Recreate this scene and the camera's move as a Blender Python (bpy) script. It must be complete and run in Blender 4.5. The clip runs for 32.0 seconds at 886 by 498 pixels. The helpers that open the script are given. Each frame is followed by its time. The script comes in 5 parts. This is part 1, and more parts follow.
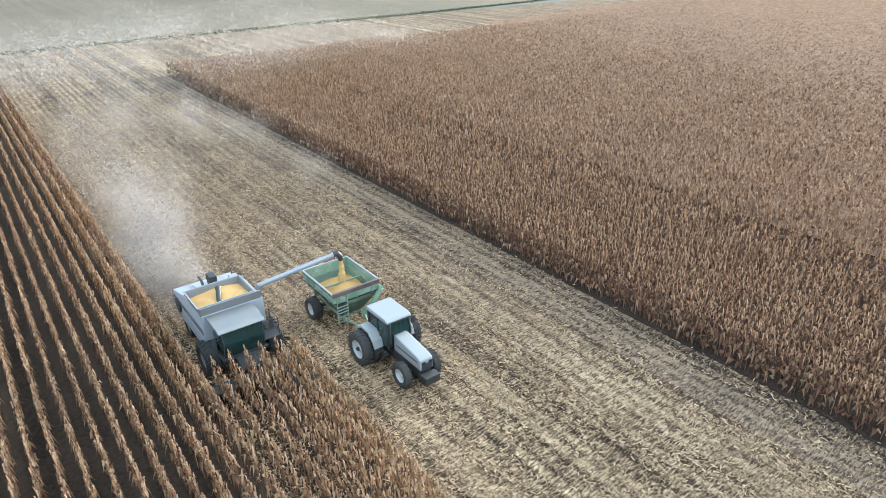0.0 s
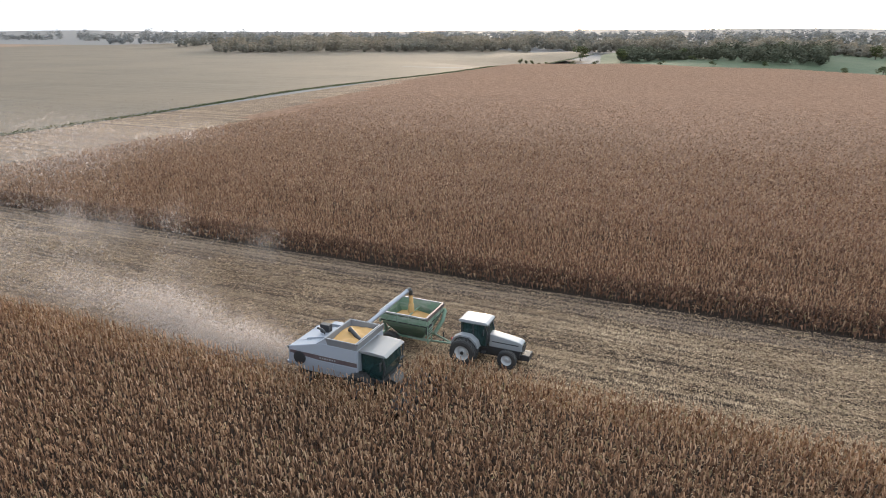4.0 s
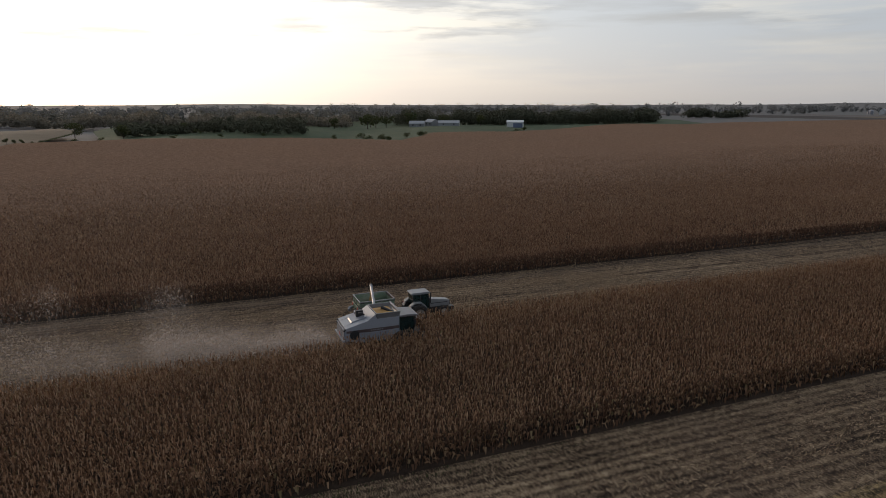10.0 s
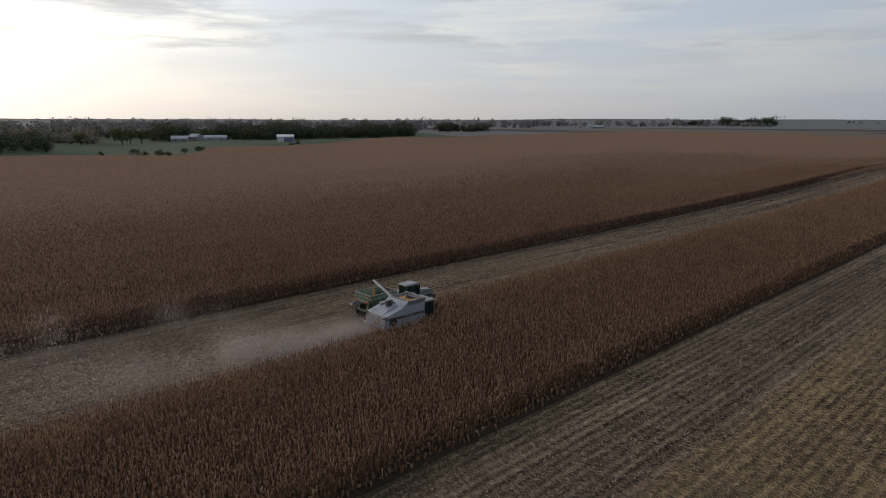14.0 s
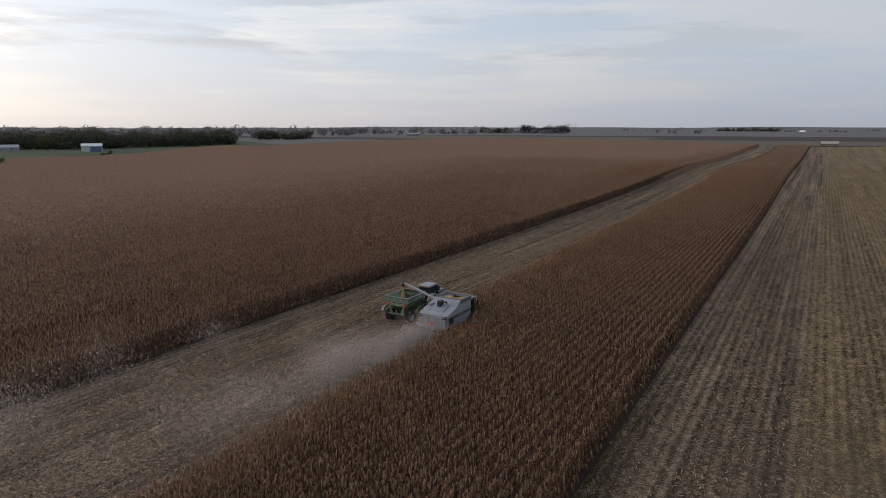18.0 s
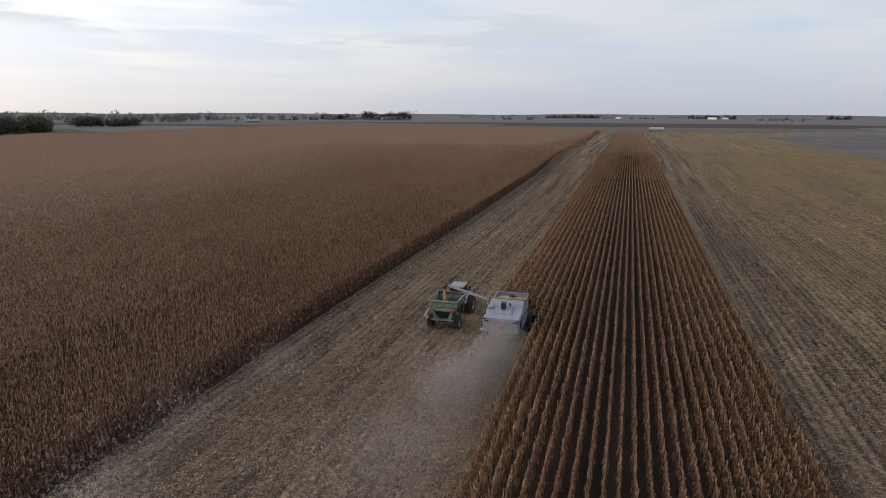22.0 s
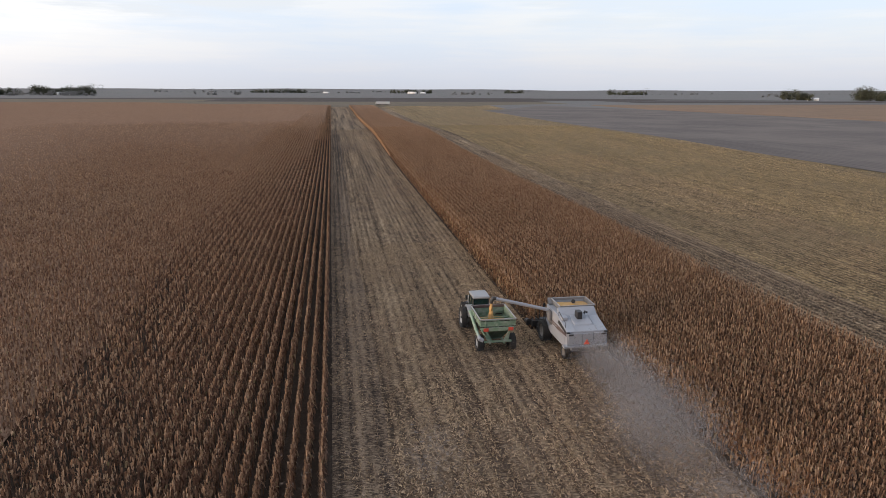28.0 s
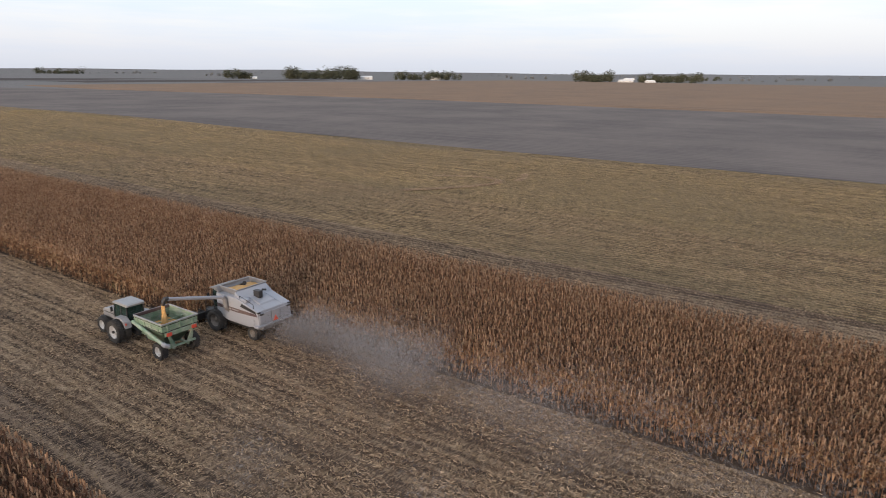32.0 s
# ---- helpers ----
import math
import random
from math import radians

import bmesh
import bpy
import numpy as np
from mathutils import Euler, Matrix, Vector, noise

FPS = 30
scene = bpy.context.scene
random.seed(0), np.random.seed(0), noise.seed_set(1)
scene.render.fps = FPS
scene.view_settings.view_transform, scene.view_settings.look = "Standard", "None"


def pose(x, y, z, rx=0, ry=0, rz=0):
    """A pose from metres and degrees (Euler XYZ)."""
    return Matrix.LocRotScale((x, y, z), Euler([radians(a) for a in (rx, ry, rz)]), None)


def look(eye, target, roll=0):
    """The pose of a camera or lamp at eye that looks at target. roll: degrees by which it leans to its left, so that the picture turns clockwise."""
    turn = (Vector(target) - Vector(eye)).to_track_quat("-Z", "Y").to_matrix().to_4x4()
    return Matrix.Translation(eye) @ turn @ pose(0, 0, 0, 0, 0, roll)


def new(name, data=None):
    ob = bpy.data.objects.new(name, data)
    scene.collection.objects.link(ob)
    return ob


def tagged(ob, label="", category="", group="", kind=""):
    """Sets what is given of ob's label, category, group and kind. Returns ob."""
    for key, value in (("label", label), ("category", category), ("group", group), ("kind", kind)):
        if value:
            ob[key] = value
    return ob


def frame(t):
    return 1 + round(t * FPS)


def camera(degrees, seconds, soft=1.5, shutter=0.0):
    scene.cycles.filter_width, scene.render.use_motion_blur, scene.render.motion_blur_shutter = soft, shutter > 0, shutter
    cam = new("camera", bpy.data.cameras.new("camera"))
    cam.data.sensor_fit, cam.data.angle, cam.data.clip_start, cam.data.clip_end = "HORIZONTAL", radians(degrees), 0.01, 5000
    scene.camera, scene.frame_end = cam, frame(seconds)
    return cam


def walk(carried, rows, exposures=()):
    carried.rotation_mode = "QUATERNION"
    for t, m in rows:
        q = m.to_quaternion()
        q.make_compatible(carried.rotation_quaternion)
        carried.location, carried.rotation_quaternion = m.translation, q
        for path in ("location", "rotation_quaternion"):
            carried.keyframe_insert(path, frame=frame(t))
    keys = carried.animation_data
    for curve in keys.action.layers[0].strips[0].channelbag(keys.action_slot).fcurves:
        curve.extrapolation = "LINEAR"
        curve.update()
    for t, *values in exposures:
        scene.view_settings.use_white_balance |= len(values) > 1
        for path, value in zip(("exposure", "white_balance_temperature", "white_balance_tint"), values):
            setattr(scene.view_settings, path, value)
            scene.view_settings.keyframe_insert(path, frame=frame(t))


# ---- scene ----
def rig(x, y, z, yaw, pitch, roll):
    """A camera pose from a place, a heading, a tilt and a lean, in degrees."""
    return Matrix.Translation((x, y, z)) @ pose(0, 0, 0, 90 + pitch, 0, yaw) @ pose(0, 0, 0, 0, 0, roll)


# The flight: seconds, place, heading, tilt, lean. Travel of the machines is +y.
PATH = [
    (0, 8.29, 34.14, 19.93, 143.01, -26.18, -0.55),
    (1, 14.00, 33.54, 20.42, 135.14, -24.13, -0.61),
    (2, 19.57, 31.97, 20.96, 130.49, -21.66, -1.22),
    (2.5, 22.36, 30.24, 21.02, 127.73, -21.17, -0.50),
    (4.5, 32.98, 21.67, 20.91, 107.90, -17.73, -0.32),
    (5, 35.24, 19.50, 20.82, 102.39, -16.73, -0.38),
    (6, 40.14, 14.22, 20.87, 95.15, -15.28, -0.25),
    (7, 44.79, 8.84, 21.14, 87.20, -14.26, -0.04),
    (8, 48.83, 2.88, 21.38, 80.74, -13.61, -0.17),
    (9, 52.01, -3.69, 21.55, 74.41, -12.94, -0.26),
    (10, 54.09, -10.48, 21.60, 68.84, -12.67, -0.16),
    (11, 54.31, -17.16, 21.62, 63.40, -12.35, -0.12),
    (12, 53.44, -23.26, 21.47, 58.33, -11.98, 0.03),
    (13, 51.53, -29.32, 21.27, 52.98, -11.62, 0.07),
    (14.5, 46.99, -38.88, 21.31, 44.10, -11.38, 0.07),
    (17, 37.10, -47.86, 20.76, 35.02, -10.96, 0.22),
    (18, 31.28, -50.92, 20.51, 30.22, -10.73, 0.05),
    (19, 25.99, -53.48, 20.37, 25.99, -10.50, 0.08),
    (20, 20.67, -53.76, 20.32, 23.11, -10.86, 0.06),
    (21, 15.28, -53.40, 20.33, 19.70, -11.26, 0.06),
    (22, 9.97, -52.81, 20.20, 15.92, -11.84, 0.23),
    (23, 4.64, -51.68, 20.12, 11.98, -12.20, 0.18),
    (24, -0.36, -50.08, 20.11, 8.07, -12.44, 0.15),
    (25, -5.07, -48.22, 20.12, 3.88, -12.92, 0.11),
    (27.5, -16.48, -43.87, 20.37, -7.90, -13.90, 0.12),
    (28, -18.43, -42.75, 20.30, -9.59, -13.90, 0.25),
    (29, -22.34, -40.57, 20.17, -15.23, -14.16, 0.16),
    (30, -25.44, -38.92, 19.94, -28.72, -14.93, 0.36),
    (31, -28.44, -37.74, 19.99, -42.54, -15.21, 0.62),
    (32, -31.05, -36.55, 20.16, -55.28, -15.34, 0.58),
]
# seconds, stops, white balance
EXPOSURE = [(0.0, 1.7, 5650, -4), (1.0, 1.66, 5600, -2), (2.5, 1.47, 5750, 4), (4.5, 0.78, 6300, 7), (6.0, -0.17, 6450, 10), (7.5, -0.78, 6450, 10), (9.0, -0.97, 6450, 10),
            (13.0, -0.9, 6300, 10), (17.0, -0.7, 6250, 11), (21.0, -0.4, 6300, 12), (25.0, -0.08, 6400, 12), (28.0, 0.06, 6450, 12), (30.0, 0.15, 6450, 12), (32.0, 0.18, 6450, 12)]
cam = camera(68.90, 32.0, soft=0.8, shutter=0.25)
walk(cam, [(t, rig(*row)) for t, *row in PATH], EXPOSURE)

# ---- sky and sun ----
SUN_AZIMUTH = radians(-106.5)          # from +y towards +x
SUN_HEIGHT = radians(5.0)
SUN_WAY = Vector((math.sin(SUN_AZIMUTH) * math.cos(SUN_HEIGHT), math.cos(SUN_AZIMUTH) * math.cos(SUN_HEIGHT), math.sin(SUN_HEIGHT)))


class Nodes:
    """Short hand for a node tree."""

    def __init__(self, tree):
        self.t = tree
        tree.nodes.clear()

    def add(self, kind, settings=None, **inputs):
        n = self.t.nodes.new(kind)
        for key, value in (settings or {}).items():
            if key == "operation":
                n.operation = value
            elif key == "use_clamp":
                n.use_clamp = value
            elif key == "data_type":
                n.data_type = value
            elif key == "blend_type":
                n.blend_type = value
            elif key == "clamp":
                n.clamp = value
        for key, value in inputs.items():
            self.put(n, key.replace("_", " "), value)
        return n

    def put(self, n, key, value):
        socket = n.inputs[int(key[1:])] if key[0] == "i" and key[1:].isdigit() else n.inputs[key]
        if isinstance(value, bpy.types.NodeSocket):
            self.t.links.new(value, socket)
        else:
            socket.default_value = value

    def math(self, op, a, b=0.0, clamp=False):
        n = self.add("ShaderNodeMath", {"operation": op, "use_clamp": clamp})
        self.put(n, "i0", a), self.put(n, "i1", b)
        return n.outputs[0]

    def mix(self, fac, a, b, blend="MIX"):
        n = self.add("ShaderNodeMix", {"data_type": "RGBA", "blend_type": blend})
        self.put(n, "i0", fac), self.put(n, "i6", a), self.put(n, "i7", b)
        return n.outputs[2]

    def ramp(self, fac, stops):
        n = self.add("ShaderNodeValToRGB")
        e = n.color_ramp.elements
        while len(e) < len(stops):
            e.new(0.5)
        for el, (p, c) in zip(e, stops):
            el.position, el.color = p, c if len(c) == 4 else (*c, 1)
        self.put(n, "Fac", fac)
        return n.outputs[0]

    def span(self, fac, a, b, c=0.0, d=1.0):
        n = self.add("ShaderNodeMapRange", {"clamp": True})
        for i, value in enumerate((fac, a, b, c, d)):
            self.put(n, f"i{i}", value)
        return n.outputs[0]

    def noise(self, where, scale, detail=3.0, rough=0.55, stretch=None):
        if stretch:
            m = self.add("ShaderNodeMapping", Scale=stretch)
            self.put(m, "Vector", where)
            where = m.outputs[0]
        n = self.add("ShaderNodeTexNoise", Scale=scale, Detail=detail, Roughness=rough)
        self.put(n, "Vector", where)
        return n.outputs[0]


def build_world():
    w = bpy.data.worlds.new("evening_sky")
    scene.world = w
    w.use_nodes = True
    k = Nodes(w.node_tree)
    way = k.add("ShaderNodeTexCoord").outputs["Generated"]
    air = k.add("ShaderNodeTexSky")
    air.sky_type, air.sun_disc, air.sun_elevation, air.sun_rotation = "NISHITA", False, SUN_HEIGHT, SUN_AZIMUTH
    air.altitude, air.air_density, air.dust_density, air.ozone_density = 250.0, 1.2, 2.5, 1.5
    sky = air.outputs[0]
    sep = k.add("ShaderNodeSeparateXYZ")
    k.put(sep, "Vector", way)
    up = k.math("MAXIMUM", sep.outputs[2], 0.0)
    dot = k.add("ShaderNodeVectorMath", {"operation": "DOT_PRODUCT"})
    k.put(dot, "i0", way), k.put(dot, "i1", SUN_WAY)
    near = k.span(dot.outputs["Value"], -0.35, 1.0)
    glow = k.math("POWER", near, 7.0)
    # haze near the horizon, warmer towards the low sun
    veil = k.mix(k.math("POWER", near, 1.6), (0.60, 0.64, 0.71, 1), (1.4, 1.26, 1.1, 1))
    # cloud layers, drawn out along the horizon
    broad = k.noise(way, 2.3, 5.0, 0.5, (1.0, 1.0, 5.0))
    streak = k.noise(way, 3.4, 8.0, 0.62, (1.0, 1.0, 15.0))
    bank = k.noise(way, 2.9, 7.0, 0.58, (1.0, 1.0, 8.5))
    cover = k.span(k.math("ADD", k.math("MULTIPLY", broad, 0.62), k.math("MULTIPLY", streak, 0.38)), 0.43, 0.57)
    side = k.math("POWER", near, 1.6)
    cloud = k.mix(side, (0.82, 0.845, 0.89, 1), (1.95, 1.85, 1.67, 1))
    shade = k.mix(side, (0.74, 0.785, 0.85, 1), (0.95, 0.95, 0.99, 1))
    gap = k.mix(side, (0.66, 0.77, 0.93, 1), (1.35, 1.40, 1.48, 1))
    thick = k.math("MULTIPLY", k.span(bank, 0.48, 0.56), k.span(up, 0.055, 0.095))
    layer = k.mix(cover, gap, k.mix(thick, cloud, shade))
    # a duller bank of cloud to the south of the sun
    dull = k.span(sep.outputs[1], -0.30, -0.62, 1.0, 0.0)
    haze = k.math("POWER", k.math("SUBTRACT", 1.0, up, True), 13.0)
    body = k.mix(haze, layer, veil)
    lit = k.mix(1.0, body, k.mix(k.math("MULTIPLY", k.math("POWER", near, 9.0), k.math("SUBTRACT", 1.0, k.math("MULTIPLY", k.math("MULTIPLY", thick, cover), 0.75))), (0, 0, 0, 1), (1.25, 1.15, 1.0, 1)), "ADD")
    veiled = k.mix(dull, (0.34, 0.385, 0.47, 1), (1, 1, 1, 1))
    lit, sky = k.mix(1.0, lit, veiled, "MULTIPLY"), k.mix(1.0, sky, veiled, "MULTIPLY")
    low = k.add("ShaderNodeBackground", Color=lit, Strength=1.0)
    high = k.add("ShaderNodeBackground", Color=sky, Strength=0.05)
    both = k.add("ShaderNodeAddShader")
    k.put(both, "i0", low.outputs[0]), k.put(both, "i1", high.outputs[0])
    k.put(k.add("ShaderNodeOutputWorld"), "Surface", both.outputs[0])


build_world()
sun = new("sun", bpy.data.lights.new("sun", "SUN"))
sun.data.energy, sun.data.angle, sun.data.color = 3.0, radians(12), (1.0, 0.76, 0.55)
sun.matrix_world = look(SUN_WAY * 300, (0, 0, 0))

# ---- materials ----
def material(name):
    m = bpy.data.materials.new(name)
    m.use_nodes = True
    k = Nodes(m.node_tree)
    out = k.add("ShaderNodeOutputMaterial")
    shader = k.add("ShaderNodeBsdfPrincipled")
    k.put(out, "Surface", shader.outputs[0])
    return m, k, shader


def place(k):
    return k.add("ShaderNodeNewGeometry").outputs["Position"]


def relief(k, shader, height, strength, distance):
    b = k.add("ShaderNodeBump", Strength=strength, Distance=distance)
    k.put(b, "Height", height), k.put(shader, "Normal", b.outputs[0])


def paint(name, colour, rough=0.45, metal=0.0, dust=0.25, spec=0.5, worn=None):
    """Machine paint or metal, with a film of field dust and faint scuffs."""
    m, k, s = material(name)
    at = k.add("ShaderNodeTexCoord").outputs["Object"]
    broad, fine = k.noise(at, 0.9, 4.0), k.noise(at, 14.0, 5.0, 0.7)
    film = k.math("MULTIPLY", k.span(k.math("ADD", k.math("MULTIPLY", broad, 0.6), k.math("MULTIPLY", fine, 0.4)), 0.35, 0.7), dust)
    c = k.mix(film, (*colour, 1), (0.36, 0.29, 0.22, 1))
    if worn:
        bare = k.span(k.math("ADD", k.noise(at, 1.7, 5.0, 0.7, (1.0, 0.35, 1.6)), k.math("MULTIPLY", fine, 0.2)), 0.57, 0.72)
        c = k.mix(k.math("MULTIPLY", bare, 0.75), c, (*worn, 1))
    k.put(s, "Base Color", c)
    k.put(s, "Metallic", metal), k.put(s, "Specular IOR Level", spec)
    k.put(s, "Roughness", k.span(fine, 0.2, 0.8, rough - 0.08, rough + 0.16))
    return m


def crop(name, stops, patch, rough=0.85, through_light=0.25, patch_scale=0.02, lump=0.35, depth=0.55, spec=0.2, rugged=0.0):
    """Dry plants: a colour for each plant, broad patches over the field."""
    m, k, s = material(name)
    at = place(k)
    one = k.add("ShaderNodeNewGeometry").outputs["Random Per Island"]
    base = k.ramp(one, stops)
    broad = k.span(k.noise(at, patch_scale, 4.0, 0.6), 0.35, 0.65)
    mid = k.noise(at, lump, 3.0)
    c = k.mix(k.math("MULTIPLY", broad, 0.6), base, k.mix(0.45, base, (*patch, 1)))
    c = k.mix(depth, c, k.ramp(mid, [(0.3, (0.55, 0.5, 0.47)), (0.7, (1.0, 0.98, 0.95))]), "MULTIPLY")
    k.put(s, "Base Color", c), k.put(s, "Roughness", rough), k.put(s, "Specular IOR Level", spec)
    if rugged:
        relief(k, s, k.noise(at, 1.3, 4.0, 0.7), rugged, 0.6)
    if through_light:
        t = k.add("ShaderNodeBsdfTranslucent", Color=c)
        a = k.add("ShaderNodeMixShader", Fac=through_light)
        k.put(a, "i1", s.outputs[0]), k.put(a, "i2", t.outputs[0])
        k.put([n for n in k.t.nodes if n.bl_idname == "ShaderNodeOutputMaterial"][0], "Surface", a.outputs[0])
    return m


def soil(name, dark, light, rows=0.0, row_mix=0.5, speck=9.0, tint=None, bump=0.4, straw=None, clump=0.0, tracks=0.0, lane=0.5):
    """Field ground: clods at two sizes, rows along y where it has them, and a mat of straw scraps where it has a straw colour."""
    m, k, s = material(name)
    at = place(k)
    fine = k.noise(at, speck, 6.0, 0.75)
    mid = k.noise(at, 0.5, 5.0, 0.65, (1.0, 0.45, 1.0))
    broad = k.noise(at, 0.02, 4.0, 0.6)
    lanes = k.noise(at, 0.55, 3.0, 0.6, (1.0, 0.015, 1.0))
    f = k.math("ADD", k.math("MULTIPLY", fine, 0.5), k.math("MULTIPLY", mid, 0.3))
    f = k.math("ADD", k.math("SUBTRACT", f, lane * 0.5 - 0.1), k.math("MULTIPLY", lanes, lane))
    if rows:
        sep = k.add("ShaderNodeSeparateXYZ")
        k.put(sep, "Vector", at)
        wob = k.math("MULTIPLY", k.noise(at, 0.8, 3.0), 0.3)
        wave = k.math("SINE", k.math("MULTIPLY", k.math("ADD", sep.outputs[0], wob), 2 * math.pi / rows))
        f = k.math("ADD", f, k.math("MULTIPLY", wave, 0.12 * row_mix))
    c = k.ramp(f, [(0.40, dark), (0.64, light)])
    if straw:
        best = None
        for turn, size in ((25, 1.0), (-40, 1.15), (80, 0.85)):
            mp = k.add("ShaderNodeMapping", Rotation=(0, 0, radians(turn)), Scale=(2.6 * size, 13.0 * size, 1.0))
            k.put(mp, "Vector", at)
            nz = k.add("ShaderNodeTexNoise", Scale=1.0, Detail=2.0, Roughness=0.5, Distortion=0.7)
            k.put(nz, "Vector", mp.outputs[0])
            best = nz.outputs[0] if best is None else k.math("MAXIMUM", best, nz.outputs[0])
        scrap = k.span(k.math("ADD", best, k.math("MULTIPLY", k.math("SUBTRACT", f, 0.5), 0.55)), 0.54, 0.64)
        tone = k.mix(k.noise(at, 2.2, 3.0), (straw[0] * 0.55, straw[1] * 0.5, straw[2] * 0.45, 1), (*straw, 1))
        c = k.mix(scrap, c, tone)
        f = k.math("ADD", f, k.math("MULTIPLY", scrap, 0.5))
    if clump:
        tuft = k.span(k.noise(at, 1.3, 4.0, 0.7, (1.0, 0.6, 1.0)), 0.36, 0.64)
        c = k.mix(clump, c, k.ramp(tuft, [(0.0, (0.5, 0.45, 0.42)), (1.0, (1.25, 1.25, 1.22))]), "MULTIPLY")
        c = k.mix(tracks, c, k.ramp(lanes, [(0.38, (0.66, 0.60, 0.58)), (0.56, (1.12, 1.1, 1.06))]), "MULTIPLY")
        f = k.math("ADD", f, k.math("MULTIPLY", tuft, 0.6))
    if tint:
        c = k.mix(k.math("MULTIPLY", k.span(broad, 0.4, 0.62), 0.7), c, k.mix(0.8, c, (*tint, 1)))
    c = k.mix(0.5, c, k.ramp(broad, [(0.3, (0.75, 0.73, 0.72)), (0.7, (1, 1, 1))]), "MULTIPLY")
    k.put(s, "Base Color", c), k.put(s, "Roughness", 0.95), k.put(s, "Specular IOR Level", 0.15)
    relief(k, s, f, bump, 0.12)
    return m


CORN = crop("dry_corn", [(0.0, (0.080, 0.042, 0.024)), (0.5, (0.170, 0.092, 0.052)), (0.82, (0.270, 0.158, 0.088)), (0.95, (0.45, 0.305, 0.178)), (1.0, (0.165, 0.140, 0.062))], (0.262, 0.128, 0.066), through_light=0.12)
CORN_RED = crop("reddish_dry_corn", [(0.0, (0.080, 0.041, 0.026)), (0.5, (0.163, 0.087, 0.053)), (0.82, (0.260, 0.148, 0.089)), (0.95, (0.43, 0.288, 0.177)), (1.0, (0.158, 0.130, 0.062))], (0.252, 0.121, 0.069), through_light=0.18)
# pale tassels; also put on top leaves so row tops look lit
TASSEL_LIT = crop("tassel_and_lit_leaves", [(0.0, (0.215, 0.120, 0.071)), (0.5, (0.335, 0.204, 0.124)), (1.0, (0.47, 0.325, 0.215))], (0.335, 0.185, 0.108), through_light=0.2)
# corn in a more golden tone, for the outer rows of the strip
CORN_GOLD = crop("golden_dry_corn", [(0.0, (0.105, 0.052, 0.028)), (0.35, (0.205, 0.108, 0.056)), (0.65, (0.32, 0.185, 0.098)), (0.92, (0.45, 0.30, 0.175)), (1.0, (0.200, 0.150, 0.070))], (0.31, 0.150, 0.070), through_light=0.12)
CORN_GOLD_FAR = crop("golden_dry_corn_far", [(0.0, (0.22, 0.133, 0.082)), (1.0, (0.29, 0.178, 0.108))], (0.25, 0.148, 0.088), through_light=0.0, lump=0.9, depth=0.8, spec=0.0, rough=1.0, rugged=0.6)
ROW_TOPS = crop("far_corn_row_tops", [(0.0, (0.31, 0.192, 0.125)), (1.0, (0.45, 0.290, 0.193))], (0.40, 0.235, 0.150), through_light=0.1, lump=0.9, depth=0.6, spec=0.0, rough=1.0, rugged=0.4)
# corn far off, greyer than near plants: distance haze is in the colour
CANOPY = crop("dry_corn_far", [(0.0, (0.268, 0.180, 0.131)), (1.0, (0.340, 0.228, 0.166))], (0.310, 0.198, 0.140), through_light=0.0, lump=0.9, depth=0.95, spec=0.0, rough=1.0, rugged=1.0)
CORN_FAR = crop("dry_corn_rows_far", [(0.0, (0.17, 0.099, 0.063)), (0.5, (0.275, 0.170, 0.110)), (1.0, (0.40, 0.268, 0.180))], (0.300, 0.178, 0.116), through_light=0.12)
BROWN_CROP = soil("brown_crop", (0.15, 0.10, 0.066), (0.25, 0.165, 0.11), speck=0.9, tint=(0.21, 0.13, 0.08))
LITTER = crop("corn_litter", [(0.0, (0.105, 0.066, 0.040)), (0.35, (0.262, 0.176, 0.110)), (0.8, (0.59, 0.427, 0.270)), (1.0, (0.25, 0.183, 0.098))], (0.235, 0.132, 0.078), through_light=0.0)
LITTER_YELLOW = crop("yellow_litter", [(0.0, (0.120, 0.084, 0.038)), (0.35, (0.285, 0.207, 0.098)), (0.8, (0.63, 0.462, 0.236)), (1.0, (0.195, 0.172, 0.076))], (0.235, 0.172, 0.078), through_light=0.0)
# soil among the corn; the shade between rows is put into its colour
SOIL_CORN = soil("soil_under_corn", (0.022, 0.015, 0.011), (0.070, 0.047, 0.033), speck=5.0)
STUBBLE = soil("corn_stubble", (0.028, 0.019, 0.012), (0.190, 0.127, 0.082), rows=0.762, row_mix=0.45, tint=(0.135, 0.090, 0.064), straw=(0.62, 0.475, 0.325), bump=0.9, clump=0.75, tracks=0.5)
STUBBLE_PALE = soil("yellow_stubble", (0.040, 0.029, 0.017), (0.21, 0.157, 0.092), rows=0.762, row_mix=0.42, speck=3.0, tint=(0.16, 0.120, 0.070), straw=(0.67, 0.482, 0.255), bump=0.9, clump=0.9, tracks=0.08, lane=0.25)
PLOUGHED = soil("grey_field", (0.098, 0.083, 0.077), (0.146, 0.124, 0.114), rows=3.1, row_mix=0.35, speck=1.2, tint=(0.17, 0.14, 0.125))
TAN = soil("tan_field", (0.10, 0.080, 0.057), (0.165, 0.135, 0.097), speck=1.0, tint=(0.145, 0.110, 0.076))
DARKSOIL = soil("dark_field", (0.040, 0.031, 0.028), (0.085, 0.067, 0.061), speck=0.8)
PASTURE = soil("pasture_grass", (0.042, 0.060, 0.032), (0.085, 0.112, 0.060), speck=0.6, tint=(0.090, 0.100, 0.058))
